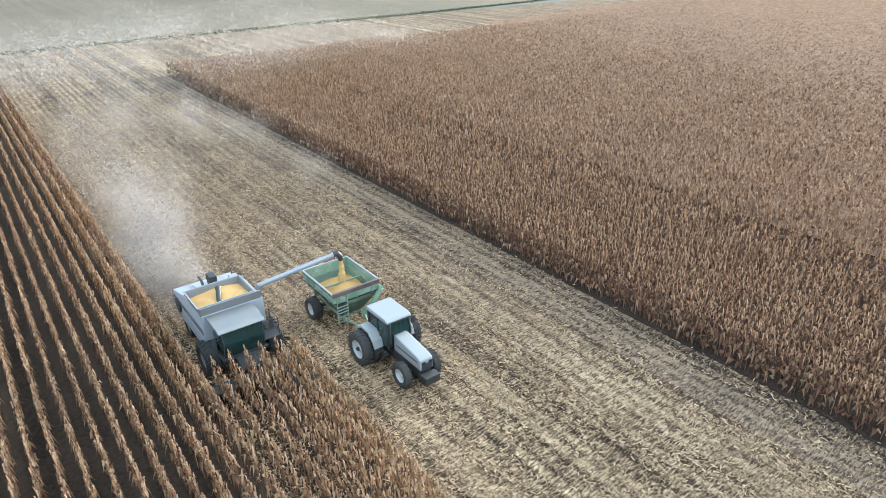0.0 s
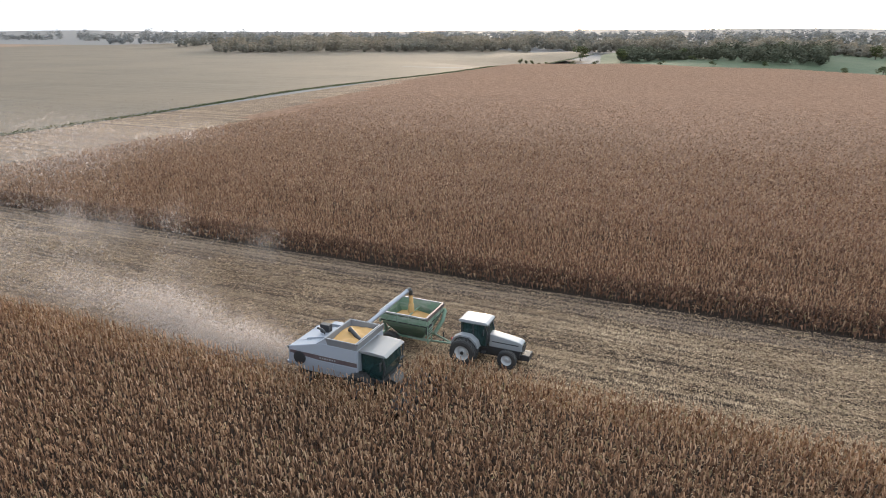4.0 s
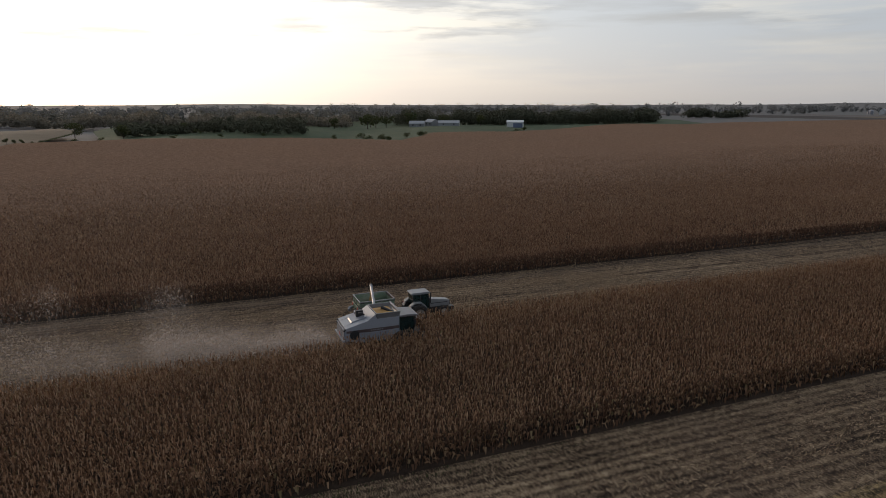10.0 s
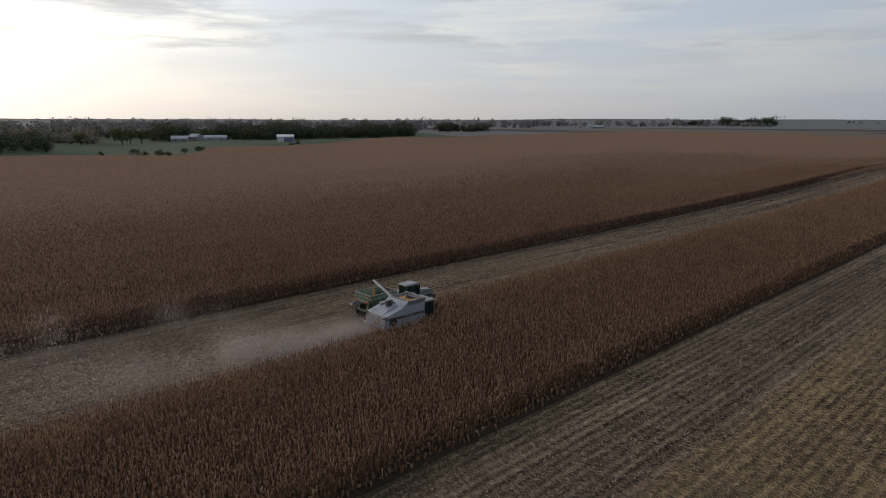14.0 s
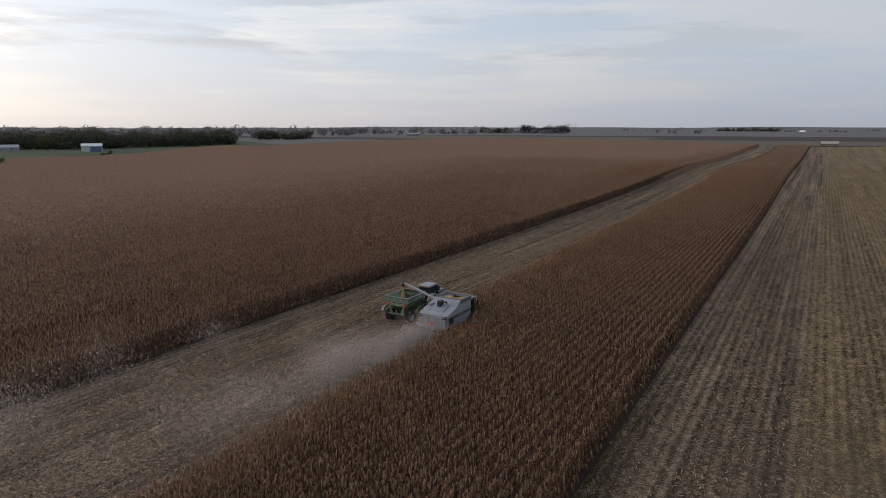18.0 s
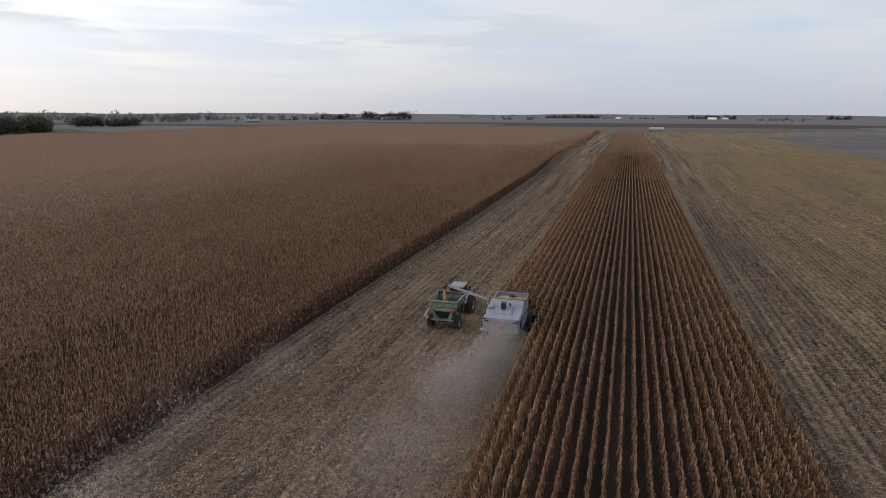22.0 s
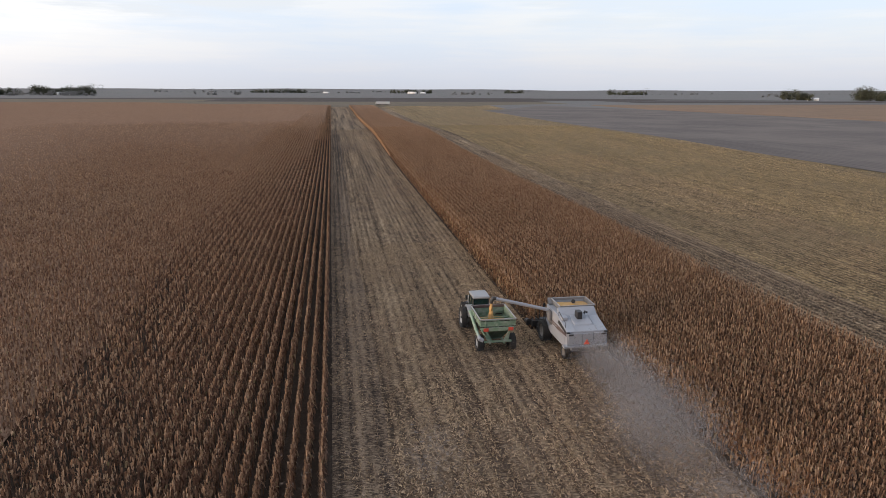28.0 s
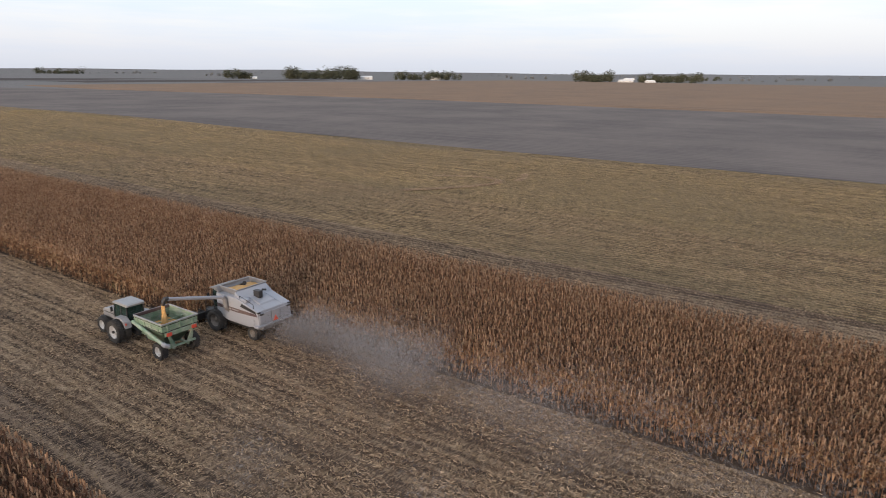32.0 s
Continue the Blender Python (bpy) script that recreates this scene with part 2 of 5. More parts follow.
# far ground, its colour greyed to carry the distance haze
LAND = soil("haze_greyed_land", (0.125, 0.115, 0.112), (0.20, 0.185, 0.178), speck=0.15, tint=(0.115, 0.125, 0.118))
# darker copy of the stubble ground with dimmer straw
STUBBLE_DARK = soil("darker_stubble", (0.030, 0.021, 0.016), (0.125, 0.085, 0.062), rows=0.762, row_mix=0.4, speck=4.0, straw=(0.36, 0.265, 0.185), bump=0.9)
DITCH = soil("ditch_grass", (0.035, 0.045, 0.022), (0.10, 0.10, 0.055), speck=2.0)
SILVER = paint("silver_sheet", (0.265, 0.278, 0.31), 0.42, 0.1, 0.10)
ZINC = paint("weathered_zinc", (0.155, 0.158, 0.168), 0.45, 0.2, 0.22)
WHITE = paint("white_paint", (0.225, 0.228, 0.235), 0.4, 0.0, 0.1)
BRIGHT = paint("bright_white_paint", (0.62, 0.62, 0.61), 0.45, 0.0, 0.15)
GREEN = paint("pale_green_paint", (0.115, 0.205, 0.138), 0.45, 0.0, 0.3, worn=(0.30, 0.32, 0.28))
GREEN_IN = paint("green_inside", (0.12, 0.21, 0.14), 0.5, 0.0, 0.35)
BLACK = paint("black_parts", (0.018, 0.018, 0.02), 0.5, 0.0, 0.03)
TYRE = paint("tyre_rubber", (0.018, 0.018, 0.019), 0.85, 0.0, 0.10)
STEEL = paint("galvanised_steel", (0.24, 0.25, 0.28), 0.4, 0.2, 0.1)
DARK_STRIPE = paint("dark_stripe", (0.05, 0.028, 0.035), 0.45)
RED = paint("red_reflector", (0.50, 0.065, 0.04), 0.35, 0.0, 0.05)
ORANGE = paint("orange_triangle", (0.62, 0.105, 0.06), 0.4, 0.0, 0.05)
GRAIN = crop("corn_grain", [(0.0, (0.40, 0.235, 0.085)), (0.5, (0.46, 0.285, 0.115)), (1.0, (0.50, 0.33, 0.15))], (0.55, 0.31, 0.11), rough=0.6, through_light=0.0, patch_scale=1.4)
LEAF = crop("tree_leaves", [(0.0, (0.035, 0.055, 0.02)), (0.6, (0.07, 0.09, 0.035)), (1.0, (0.12, 0.11, 0.05))], (0.13, 0.10, 0.04), patch_scale=0.03)
RIM_DARK = paint("dusty_rim", (0.10, 0.095, 0.09), 0.6, 0.0, 0.5)
# far leaves: the haze of the air is mixed into their colour
LEAF_FAR = crop("haze_tinted_leaves", [(0.0, (0.17, 0.162, 0.135)), (0.6, (0.24, 0.225, 0.185)), (1.0, (0.31, 0.275, 0.225))], (0.25, 0.195, 0.14), patch_scale=0.02, lump=0.07, depth=0.6, through_light=0.4, spec=0.0, rough=1.0)
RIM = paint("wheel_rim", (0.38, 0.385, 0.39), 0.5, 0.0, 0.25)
# leaves of the farthest trees and hills, paled and greyed for air haze
LEAF_HORIZON = crop("haze_tinted_horizon_leaves", [(0.0, (0.17, 0.178, 0.178)), (1.0, (0.24, 0.245, 0.245))], (0.22, 0.22, 0.215), patch_scale=0.01, through_light=0.3, spec=0.0, rough=1.0)
LEAF_HAZE = crop("haze_tinted_far_leaves", [(0.0, (0.15, 0.155, 0.14)), (1.0, (0.22, 0.215, 0.195))], (0.20, 0.19, 0.165), patch_scale=0.02, lump=0.06, depth=0.8, through_light=0.35, spec=0.0, rough=1.0)
LEAF_DULL = crop("dull_green_leaves", [(0.0, (0.072, 0.082, 0.060)), (0.6, (0.110, 0.118, 0.084)), (1.0, (0.155, 0.150, 0.108))], (0.13, 0.108, 0.072), patch_scale=0.02, lump=0.07, depth=0.7, through_light=0.1, spec=0.0, rough=1.0)
LEAF_DARK = crop("dark_leaves", [(0.0, (0.050, 0.060, 0.045)), (1.0, (0.095, 0.102, 0.070))], (0.10, 0.088, 0.06), patch_scale=0.03, lump=0.12, through_light=0.05, spec=0.0, rough=1.0)
BARK = soil("bark", (0.06, 0.05, 0.04), (0.14, 0.12, 0.10), speck=4.0)
ROOF_GREY = paint("grey_roof", (0.30, 0.31, 0.33), 0.6)
BLUE_STEEL = paint("blue_cladding", (0.10, 0.14, 0.24), 0.55)


def glass_material():
    m, k, s = material("cab_glass")
    k.put(s, "Base Color", (0.02, 0.042, 0.04, 1)), k.put(s, "Roughness", 0.06), k.put(s, "Transmission Weight", 0.3), k.put(s, "IOR", 1.45)
    return m


def dust_material():
    m, k, s = material("hanging_dust")
    k.t.nodes.remove(s)
    lit = k.add("ShaderNodeMixShader", Fac=0.7)
    k.put(lit, "i1", k.add("ShaderNodeBsdfDiffuse", Color=(0.40, 0.36, 0.345, 1)).outputs[0])
    k.put(lit, "i2", k.add("ShaderNodeBsdfTranslucent", Color=(0.58, 0.535, 0.515, 1)).outputs[0])
    veil = k.add("ShaderNodeMixShader", Fac=0.145)
    k.put(veil, "i1", k.add("ShaderNodeBsdfTransparent").outputs[0]), k.put(veil, "i2", lit.outputs[0])
    k.put([n for n in k.t.nodes if n.bl_idname == "ShaderNodeOutputMaterial"][0], "Surface", veil.outputs[0])
    return m


GLASS, DUST = glass_material(), dust_material()

# ---- mesh helpers ----
def mesh_of(name, verts, faces, mat, settle=True):
    """A mesh from numpy arrays: verts (n, 3) and triangles or quads (m, 3 or 4)."""
    me = bpy.data.meshes.new(name)
    if settle:
        verts = settled(verts)
    verts, faces = np.ascontiguousarray(verts, np.float32), np.ascontiguousarray(faces, np.int32)
    n, c = faces.shape
    me.vertices.add(len(verts)), me.loops.add(n * c), me.polygons.add(n)
    me.vertices.foreach_set("co", verts.ravel()), me.loops.foreach_set("vertex_index", faces.ravel())
    me.polygons.foreach_set("loop_start", np.arange(0, n * c, c, dtype=np.int32))
    me.update(calc_edges=True)
    me.materials.append(mat)
    return me


def sheet(name, outline, z, mat, label, category="field", step=30.0, rag=0.6):
    """A flat field with a slightly ragged edge. outline: corners in order."""
    bm = bmesh.new()
    ring = []
    for (x0, y0), (x1, y1) in zip(outline, outline[1:] + outline[:1]):
        n = max(1, int(math.hypot(x1 - x0, y1 - y0) / step))
        for i in range(n):
            f = i / n
            ring.append(bm.verts.new((x0 + (x1 - x0) * f + random.uniform(-rag, rag), y0 + (y1 - y0) * f + random.uniform(-rag, rag), z)))
    bm.faces.new(ring)
    xs, ys = [p[0] for p in outline], [p[1] for p in outline]
    for lo, hi, way, cell in ((max(min(xs), -1100), min(max(xs), 180), (1, 0, 0), 40), (max(min(ys), -230), min(max(ys), 910), (0, 1, 0), 10)):
        for at in np.arange(math.ceil(lo / cell) * cell, hi, cell):
            bmesh.ops.bisect_plane(bm, geom=bm.verts[:] + bm.edges[:] + bm.faces[:], plane_co=Vector(way) * float(at), plane_no=way)
    bmesh.ops.triangulate(bm, faces=bm.faces[:])
    bmesh.ops.recalc_face_normals(bm, faces=bm.faces[:])
    if sum(f.normal.z for f in bm.faces) < 0:
        bmesh.ops.reverse_faces(bm, faces=bm.faces[:])
    for v in bm.verts:
        v.co.z += float(lie(v.co.x, v.co.y))
    me = bpy.data.meshes.new(name)
    bm.to_mesh(me), bm.free()
    me.materials.append(mat)
    return tagged(new(name, me), label, category, kind="structure")


def slab(name, outline, z, mat, label, step=25.0, rag=0.8):
    """A far standing crop: a closed top with upright sides."""
    ob = sheet(name, outline, z, mat, label, "crop", step, rag)
    bm = bmesh.new()
    bm.from_mesh(ob.data)
    bmesh.ops.dissolve_limit(bm, angle_limit=0.01, verts=bm.verts[:], edges=bm.edges[:])
    rim = [e for e in bm.edges if e.is_boundary]
    made = bmesh.ops.extrude_edge_only(bm, edges=rim)["geom"]
    for v in made:
        if isinstance(v, bmesh.types.BMVert):
            v.co.z = 0.02
            v.co.x -= 6.0
    bmesh.ops.triangulate(bm, faces=bm.faces[:])
    bmesh.ops.recalc_face_normals(bm, faces=bm.faces[:])
    bm.to_mesh(ob.data), bm.free()
    return ob


# ---- lie of the land ----
RISE_Y = np.linspace(-200, 1100, 261)
RISE_Z = np.interp(RISE_Y, [-200, 70, 110, 150, 195, 235, 295, 370, 440, 510, 590, 660, 900, 1100], [0, 0, 0.2, 0.6, 1.6, 2.3, 1.7, 1.3, 1.7, 2.5, 3.3, 3.1, 0, 0])
RISE_Z = np.convolve(np.pad(RISE_Z, 5, "edge"), np.hanning(13)[1:-1] / np.hanning(13).sum(), "valid")


def ease(f):
    f = np.clip(f, 0, 1)
    return f * f * (3 - 2 * f)


def swell(x, y):
    """A swell in the big fields and a long rise towards the field end."""
    return np.interp(y, RISE_Y, RISE_Z) * ease((x + 300) / 240) * ease((170 - x) / 110)


def valley(x, y):
    """How far a place lies in the rolling pasture valley in the west, 0 to 1."""
    return ease((-x - 345) / 60) * ease((1100 + x) / 250) * ease((y + 230) / 120) * ease((720 - y) / 120)


def lie(x, y):
    """Height of the land."""
    x, y = np.asarray(x, float), np.asarray(y, float)
    return swell(x, y) + valley(x, y) * (-1.5 + 2.2 * np.sin(x / 46 + y / 70) * np.sin(y / 58 + 0.6) + 1.0 * np.sin(y / 27 + x / 90))


def settled(v):
    """Points lifted by the lie of the land."""
    v = np.array(v, float).reshape(-1, 3)
    v[:, 2] += lie(v[:, 0], v[:, 1])
    return v


# ---- plan of the fields (metres; rows run along y) ----
ROW = 0.762
BIG_EDGE = -19.2            # edge of the wide standing field
CUT_EDGE = -2.1             # edge of the strip ahead of the combine
LEFT_EDGE = 2.5             # edge of the strip behind the combine
STRIP_EDGE = 20.9           # far edge of the strip
FIELD_SOUTH, FIELD_NORTH = -74.0, 600.0

# ground: flat under the fields, rolling softly far off
n = 120
axis = np.sign(np.linspace(-1, 1, n)) * np.abs(np.linspace(-1, 1, n)) ** 2.2 * 4900
gx, gy = np.meshgrid(axis, axis)
far = np.clip((np.hypot(gx, gy) - 1500) / 3200, 0, 1)
gz = far * (14 + 9 * np.sin(gx / 700 + 1.0) * np.cos(gy / 900) + 5 * np.sin(gx / 260) * np.sin(gy / 310 + 0.7))
gz += swell(gx, gy) - 0.5 * (swell(gx, gy) > 0) - 5.5 * valley(gx, gy)
idx = np.arange(n * n).reshape(n, n)
quads = np.stack([idx[:-1, :-1], idx[:-1, 1:], idx[1:, 1:], idx[1:, :-1]], -1).reshape(-1, 4)
tagged(new("ground", mesh_of("ground", np.stack([gx, gy, gz], -1).reshape(-1, 3), quads, LAND, False)), "brown autumn farmland reaching to a low hazy horizon", "ground", kind="structure")

sheet("stubble_field", [(BIG_EDGE - 390, -116), (33, -116), (33, FIELD_NORTH + 18), (BIG_EDGE - 2, FIELD_NORTH + 4), (BIG_EDGE - 2, FIELD_SOUTH), (BIG_EDGE - 330, -92)], 0.02, STUBBLE,
      "pale corn stubble covered with chopped leaves and husks", rag=0.3)
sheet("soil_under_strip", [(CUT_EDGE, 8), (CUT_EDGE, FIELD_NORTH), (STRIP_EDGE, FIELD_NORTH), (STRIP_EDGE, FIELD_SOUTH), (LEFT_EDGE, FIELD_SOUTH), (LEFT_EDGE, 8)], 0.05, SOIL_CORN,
      "soil between the rows of standing corn, coloured dark for their shade", "soil", rag=0.1)
# strip of the darker stubble colour along the corn edge
sheet("darker_stubble_band", [(BIG_EDGE - 0.5, FIELD_SOUTH), (BIG_EDGE + 3.2, FIELD_SOUTH), (BIG_EDGE + 3.2, 260), (BIG_EDGE - 0.5, 260)], 0.028, STUBBLE_DARK, "darker strip of thinly littered ground beside the standing corn", "soil", rag=0.5)
BIG = [(BIG_EDGE, FIELD_SOUTH), (BIG_EDGE, FIELD_NORTH), (-130, 690), (-250, 880), (-480, 905), (-500, 575), (-452, 270), (-386, 150), (-342, 130), (-296, 100), (-347, 49), (-400, -55), (-345, -96), (-217, -97), (-114, -83)]
sheet("soil_under_corn", BIG, 0.06, SOIL_CORN, "soil under the wide standing cornfield, coloured dark for its shade", "soil", rag=0.1)
sheet("yellow_stubble_field", [(32, -500), (118, -500), (121, 560), (165, 640), (185, 800), (121, 720), (60, 640), (32, FIELD_NORTH + 18)], 0.03, STUBBLE_PALE, "yellowish harvested stubble field with fine parallel rows", rag=0.5)
sheet("grey_field", [(119, -500), (366, -500), (368, 290), (320, 612), (250, 790), (120, 560)], 0.055, PLOUGHED, "grey-brown harvested bean field with faint drill lines", rag=0.8)
slab("brown_field", [(368, -700), (1500, -700), (1500, 800), (330, 800), (322, 612), (369, 290)], 0.8, BROWN_CROP, "broad brown field of standing crop beyond the grey field", rag=0.8)
sheet("tan_field", [(-700, -1150), (140, -1150), (140, -117), (0, -117), (-100, -120), (-165, -124), (-230, -120), (-300, -112), (-408, -111), (-560, -95), (-660, -180), (-720, -420)], 0.05, TAN, "wide tan harvested field beyond the grassy ditch", rag=0.8)
sheet("pasture", [(-400, -55), (-347, 49), (-296, 100), (-342, 130), (-386, 150), (-452, 270), (-505, 575), (-700, 640), (-900, 300), (-880, -60), (-560, -85)], 0.07, PASTURE, "green pasture in the low ground before the woods", "pasture", rag=1.0)
sheet("dark_far_field", [(-1500, 1280), (1200, 1180), (1200, 1560), (-1500, 1700)], 0.1, DARKSOIL, "dark ploughed field far beyond the corn", rag=3)
sheet("far_brown_field", [(-480, 913), (-250, 890), (-130, 698), (-20, 608), (60, 648), (121, 728), (190, 808), (330, 900), (330, 1170), (-900, 1270)], 0.09, TAN, "pale brown field beyond the field end", rag=2)

# ---- corn ----
rng = np.random.default_rng(5)


def plant_spots(x0, x1, y0, y1, gap, skip=0.03):
    """Places of plants in rows along y between two edges."""
    rows = np.arange(x0 + ROW / 2, x1, ROW)
    ys = np.arange(y0, y1, gap)
    px, py = np.meshgrid(rows, ys, indexing="ij")
    px, py = px.ravel() + rng.normal(0, 0.02, px.size), py.ravel() + rng.uniform(-0.4, 0.4, px.size) * gap
    keep = rng.random(px.size) > skip
    return px[keep], py[keep]


def blades(base, yaw, rise, reach, droop, width, lift, across=0.8):
    """Bent leaf blades, each of a quad and a tip. All arrays have one entry a blade. Returns verts and triangles."""
    out = np.stack([np.cos(yaw), np.sin(yaw), np.zeros_like(yaw)], -1)
    side = np.stack([-np.sin(yaw), np.cos(yaw), np.zeros_like(yaw)], -1) * (width / 2)[:, None]
    out = out * np.array([across, 1.0, 1.0])
    z = np.array([0, 0, 1.0])
    a = base + z * lift[:, None]
    b = a + out * (reach * 0.45)[:, None] + z * rise[:, None]
    c = a + out * reach[:, None] + z * (rise - droop)[:, None]
    verts = np.stack([a - side * 0.7, a + side * 0.7, b + side, b - side, c], 1)
    i = np.arange(len(yaw))[:, None, None] * 5
    tris = np.array([[0, 1, 2], [0, 2, 3], [3, 2, 4]])[None] + i
    return verts.reshape(-1, 3), tris.reshape(-1, 3)


def corn_mesh(name, px, py, leaves, height=2.25, wide=0.085, stalk=True, tassel=1, spread=1.0, lowest=0.45, mat=CORN, across=0.5, pale=TASSEL_LIT, start=0.42, lit_leaves=1):
    n = len(px)
    root = np.stack([px, py, np.full(n, 0.05)], -1)
    h = rng.normal(height, 0.045, n)
    v, f, off = [], [], 0
    lean = rng.normal(0, 0.03, (n, 2))

    def push(verts, tris):
        nonlocal off
        v.append(verts), f.append(tris + off)
        off += len(verts)

    if stalk:
        yaw = rng.uniform(0, math.pi, n)
        side = np.stack([np.cos(yaw), np.sin(yaw), np.zeros(n)], -1) * 0.02
        top = root + np.stack([lean[:, 0], lean[:, 1], h - 0.05], -1)
        verts = np.stack([root - side, root + side, top], 1).reshape(-1, 3)
        push(verts, np.arange(n * 3).reshape(-1, 3))
    for j in range(leaves):
        frac = (j + 0.5) / leaves if leaves > 5 else lowest + (0.95 - lowest) * (j + 0.5) / leaves
        yaw = rng.uniform(0, 2 * math.pi, n)
        lift = h * (start + (0.92 - start) * frac) + rng.normal(0, 0.05, n)
        reach = spread * rng.uniform(0.28, 0.5, n) * (1.3 - 0.75 * frac)
        rise = rng.uniform(0.06, 0.3, n)
        droop = rng.uniform(0.12, 0.6, n) * (1.15 - 0.35 * frac)
        base = root + np.stack([lean[:, 0] * frac, lean[:, 1] * frac, np.zeros(n)], -1)
        # from here up leaves take the pale colour, as if lit from above
        if j == leaves - lit_leaves:
            low = sum(len(t) for t in f)
        push(*blades(base, yaw, rise, reach, droop, rng.uniform(0.7, 1.3, n) * wide * (1.8 - 1.05 * frac), lift, across))
    for j in range(tassel):
        base = root + np.stack([lean[:, 0], lean[:, 1], np.zeros(n)], -1)
        push(*blades(base, rng.uniform(0, 2 * math.pi, n), rng.uniform(0.2, 0.36, n), rng.uniform(0.06, 0.22, n), rng.uniform(-0.12, 0.08, n), np.full(n, 0.035 + 0.3 * wide), h - 0.16, 0.45))
    me = mesh_of(name, np.concatenate(v), np.concatenate(f), mat)
    if pale:
        me.materials.append(pale)
        which = np.zeros(len(me.polygons), np.int32)
        which[low:] = 1
        me.polygons.foreach_set("material_index", which)
    return me


def corn(name, spots, leaves, label, **kw):
    px, py = np.concatenate([s[0] for s in spots]), np.concatenate([s[1] for s in spots])
    ob = new(name, corn_mesh(name, px, py, leaves, **kw))
    return tagged(ob, label, "corn", kind="stuff")


def inside(px, py, ring):
    """Which points lie inside a ring of corners."""
    hit = np.zeros(len(px), bool)
    for (x0, y0), (x1, y1) in zip(ring, ring[1:] + ring[:1]):
        cross = ((y0 > py) != (y1 > py)) & (px < (x1 - x0) * (py - y0) / (y1 - y0 + 1e-9) + x0)
        hit ^= cross
    return hit


def fading(spots, x0, x1, y0, y1, inward=False):
    """Thins plants out from one x and y to another, where coarser rows or the closed canopy take over; inward: the other way round."""
    px, py = spots
    left = 1.0 - np.clip(np.maximum((x0 - px) / (x0 - x1), (py - y0) / (y1 - y0)), 0, 1)
    keep = (rng.random(len(px)) < left) != inward
    return px[keep], py[keep]


corn("standing_corn_strip", [plant_spots(LEFT_EDGE + 3 * ROW, STRIP_EDGE, -62, 8.1, 0.225), plant_spots(CUT_EDGE + 3 * ROW, STRIP_EDGE, 8.1, 80, 0.24)], 6,
     "strip of dry brown standing corn left between stubble", wide=0.085, tassel=2, spread=0.86, across=0.55)
corn("golden_corn_edge", [plant_spots(LEFT_EDGE, LEFT_EDGE + 3 * ROW, -62, 8.1, 0.215), plant_spots(CUT_EDGE, CUT_EDGE + 3 * ROW, 8.1, 80, 0.215)], 7,
     "outer rows of the corn strip in a more golden tone", wide=0.085, spread=0.8, across=0.42, mat=CORN_GOLD)
corn("standing_corn_strip", [plant_spots(LEFT_EDGE, STRIP_EDGE, FIELD_SOUTH, -62, 0.32)], 5, "southern end of the dry brown corn strip", wide=0.11, tassel=1, lowest=0.35, spread=0.8, across=0.4)
corn("standing_corn_strip", [plant_spots(CUT_EDGE + 3 * ROW, STRIP_EDGE, 80, 240, 0.3)], 5, "far part of the dry brown corn strip", wide=0.11, tassel=1, lit_leaves=2, lowest=0.35, spread=0.8, across=0.34)
corn("golden_corn_edge", [plant_spots(CUT_EDGE, CUT_EDGE + 3 * ROW, 80, 240, 0.3)], 5, "far golden outer rows of the corn strip", wide=0.11, tassel=1, lowest=0.35, spread=0.8, across=0.36, mat=CORN_GOLD)
near_rows = [fading(plant_spots(BIG_EDGE - 30 * ROW, BIG_EDGE, -62, 84, 0.23), -26, -42, 46, 84)]
corn("standing_corn_field", near_rows, 6, "edge of the wide field of dry reddish-brown corn", wide=0.085, tassel=2, spread=0.88, mat=CORN_RED, across=0.6)
mid_rows = [plant_spots(BIG_EDGE - 30 * ROW, BIG_EDGE, FIELD_SOUTH, -62, 0.34), fading(plant_spots(BIG_EDGE - 30 * ROW, BIG_EDGE, -62, 84, 0.38), -26, -42, 46, 84, True),
            fading(plant_spots(BIG_EDGE - 30 * ROW, BIG_EDGE, 84, 260, 0.38), -66, -160, 180, 260), fading(plant_spots(BIG_EDGE - 95 * ROW, BIG_EDGE - 30 * ROW, FIELD_SOUTH, 200, 0.4), -42, -92, 70, 190)]
corn("standing_corn_field", mid_rows, 5, "dry reddish-brown corn standing in dense rows", wide=0.115, tassel=1, spread=0.85, mat=CORN_RED, across=0.55, lowest=0.4, lit_leaves=2)
corn("corn_edge_rows", [plant_spots(BIG_EDGE - 3 * ROW, BIG_EDGE, 70, FIELD_NORTH, 0.42)], 6,
     "outer rows of dry corn running to the field end", wide=0.16, stalk=False, tassel=0, mat=CORN_RED)


corn("corn_edge_leaves", [plant_spots(STRIP_EDGE - ROW, STRIP_EDGE, -62, 150, 0.2), plant_spots(STRIP_EDGE - ROW, STRIP_EDGE, 150, FIELD_NORTH, 0.5), plant_spots(STRIP_EDGE - 2 * ROW, STRIP_EDGE - ROW, -62, 60, 0.26), plant_spots(CUT_EDGE, CUT_EDGE + ROW, 8.5, 150, 0.22), plant_spots(LEFT_EDGE, LEFT_EDGE + ROW, -62, 8.1, 0.22)], 4,
     "low hanging leaves along the edge of the corn strip", wide=0.1, stalk=False, tassel=0, spread=0.75, lowest=-0.25, across=0.75, pale=None, start=0.2)
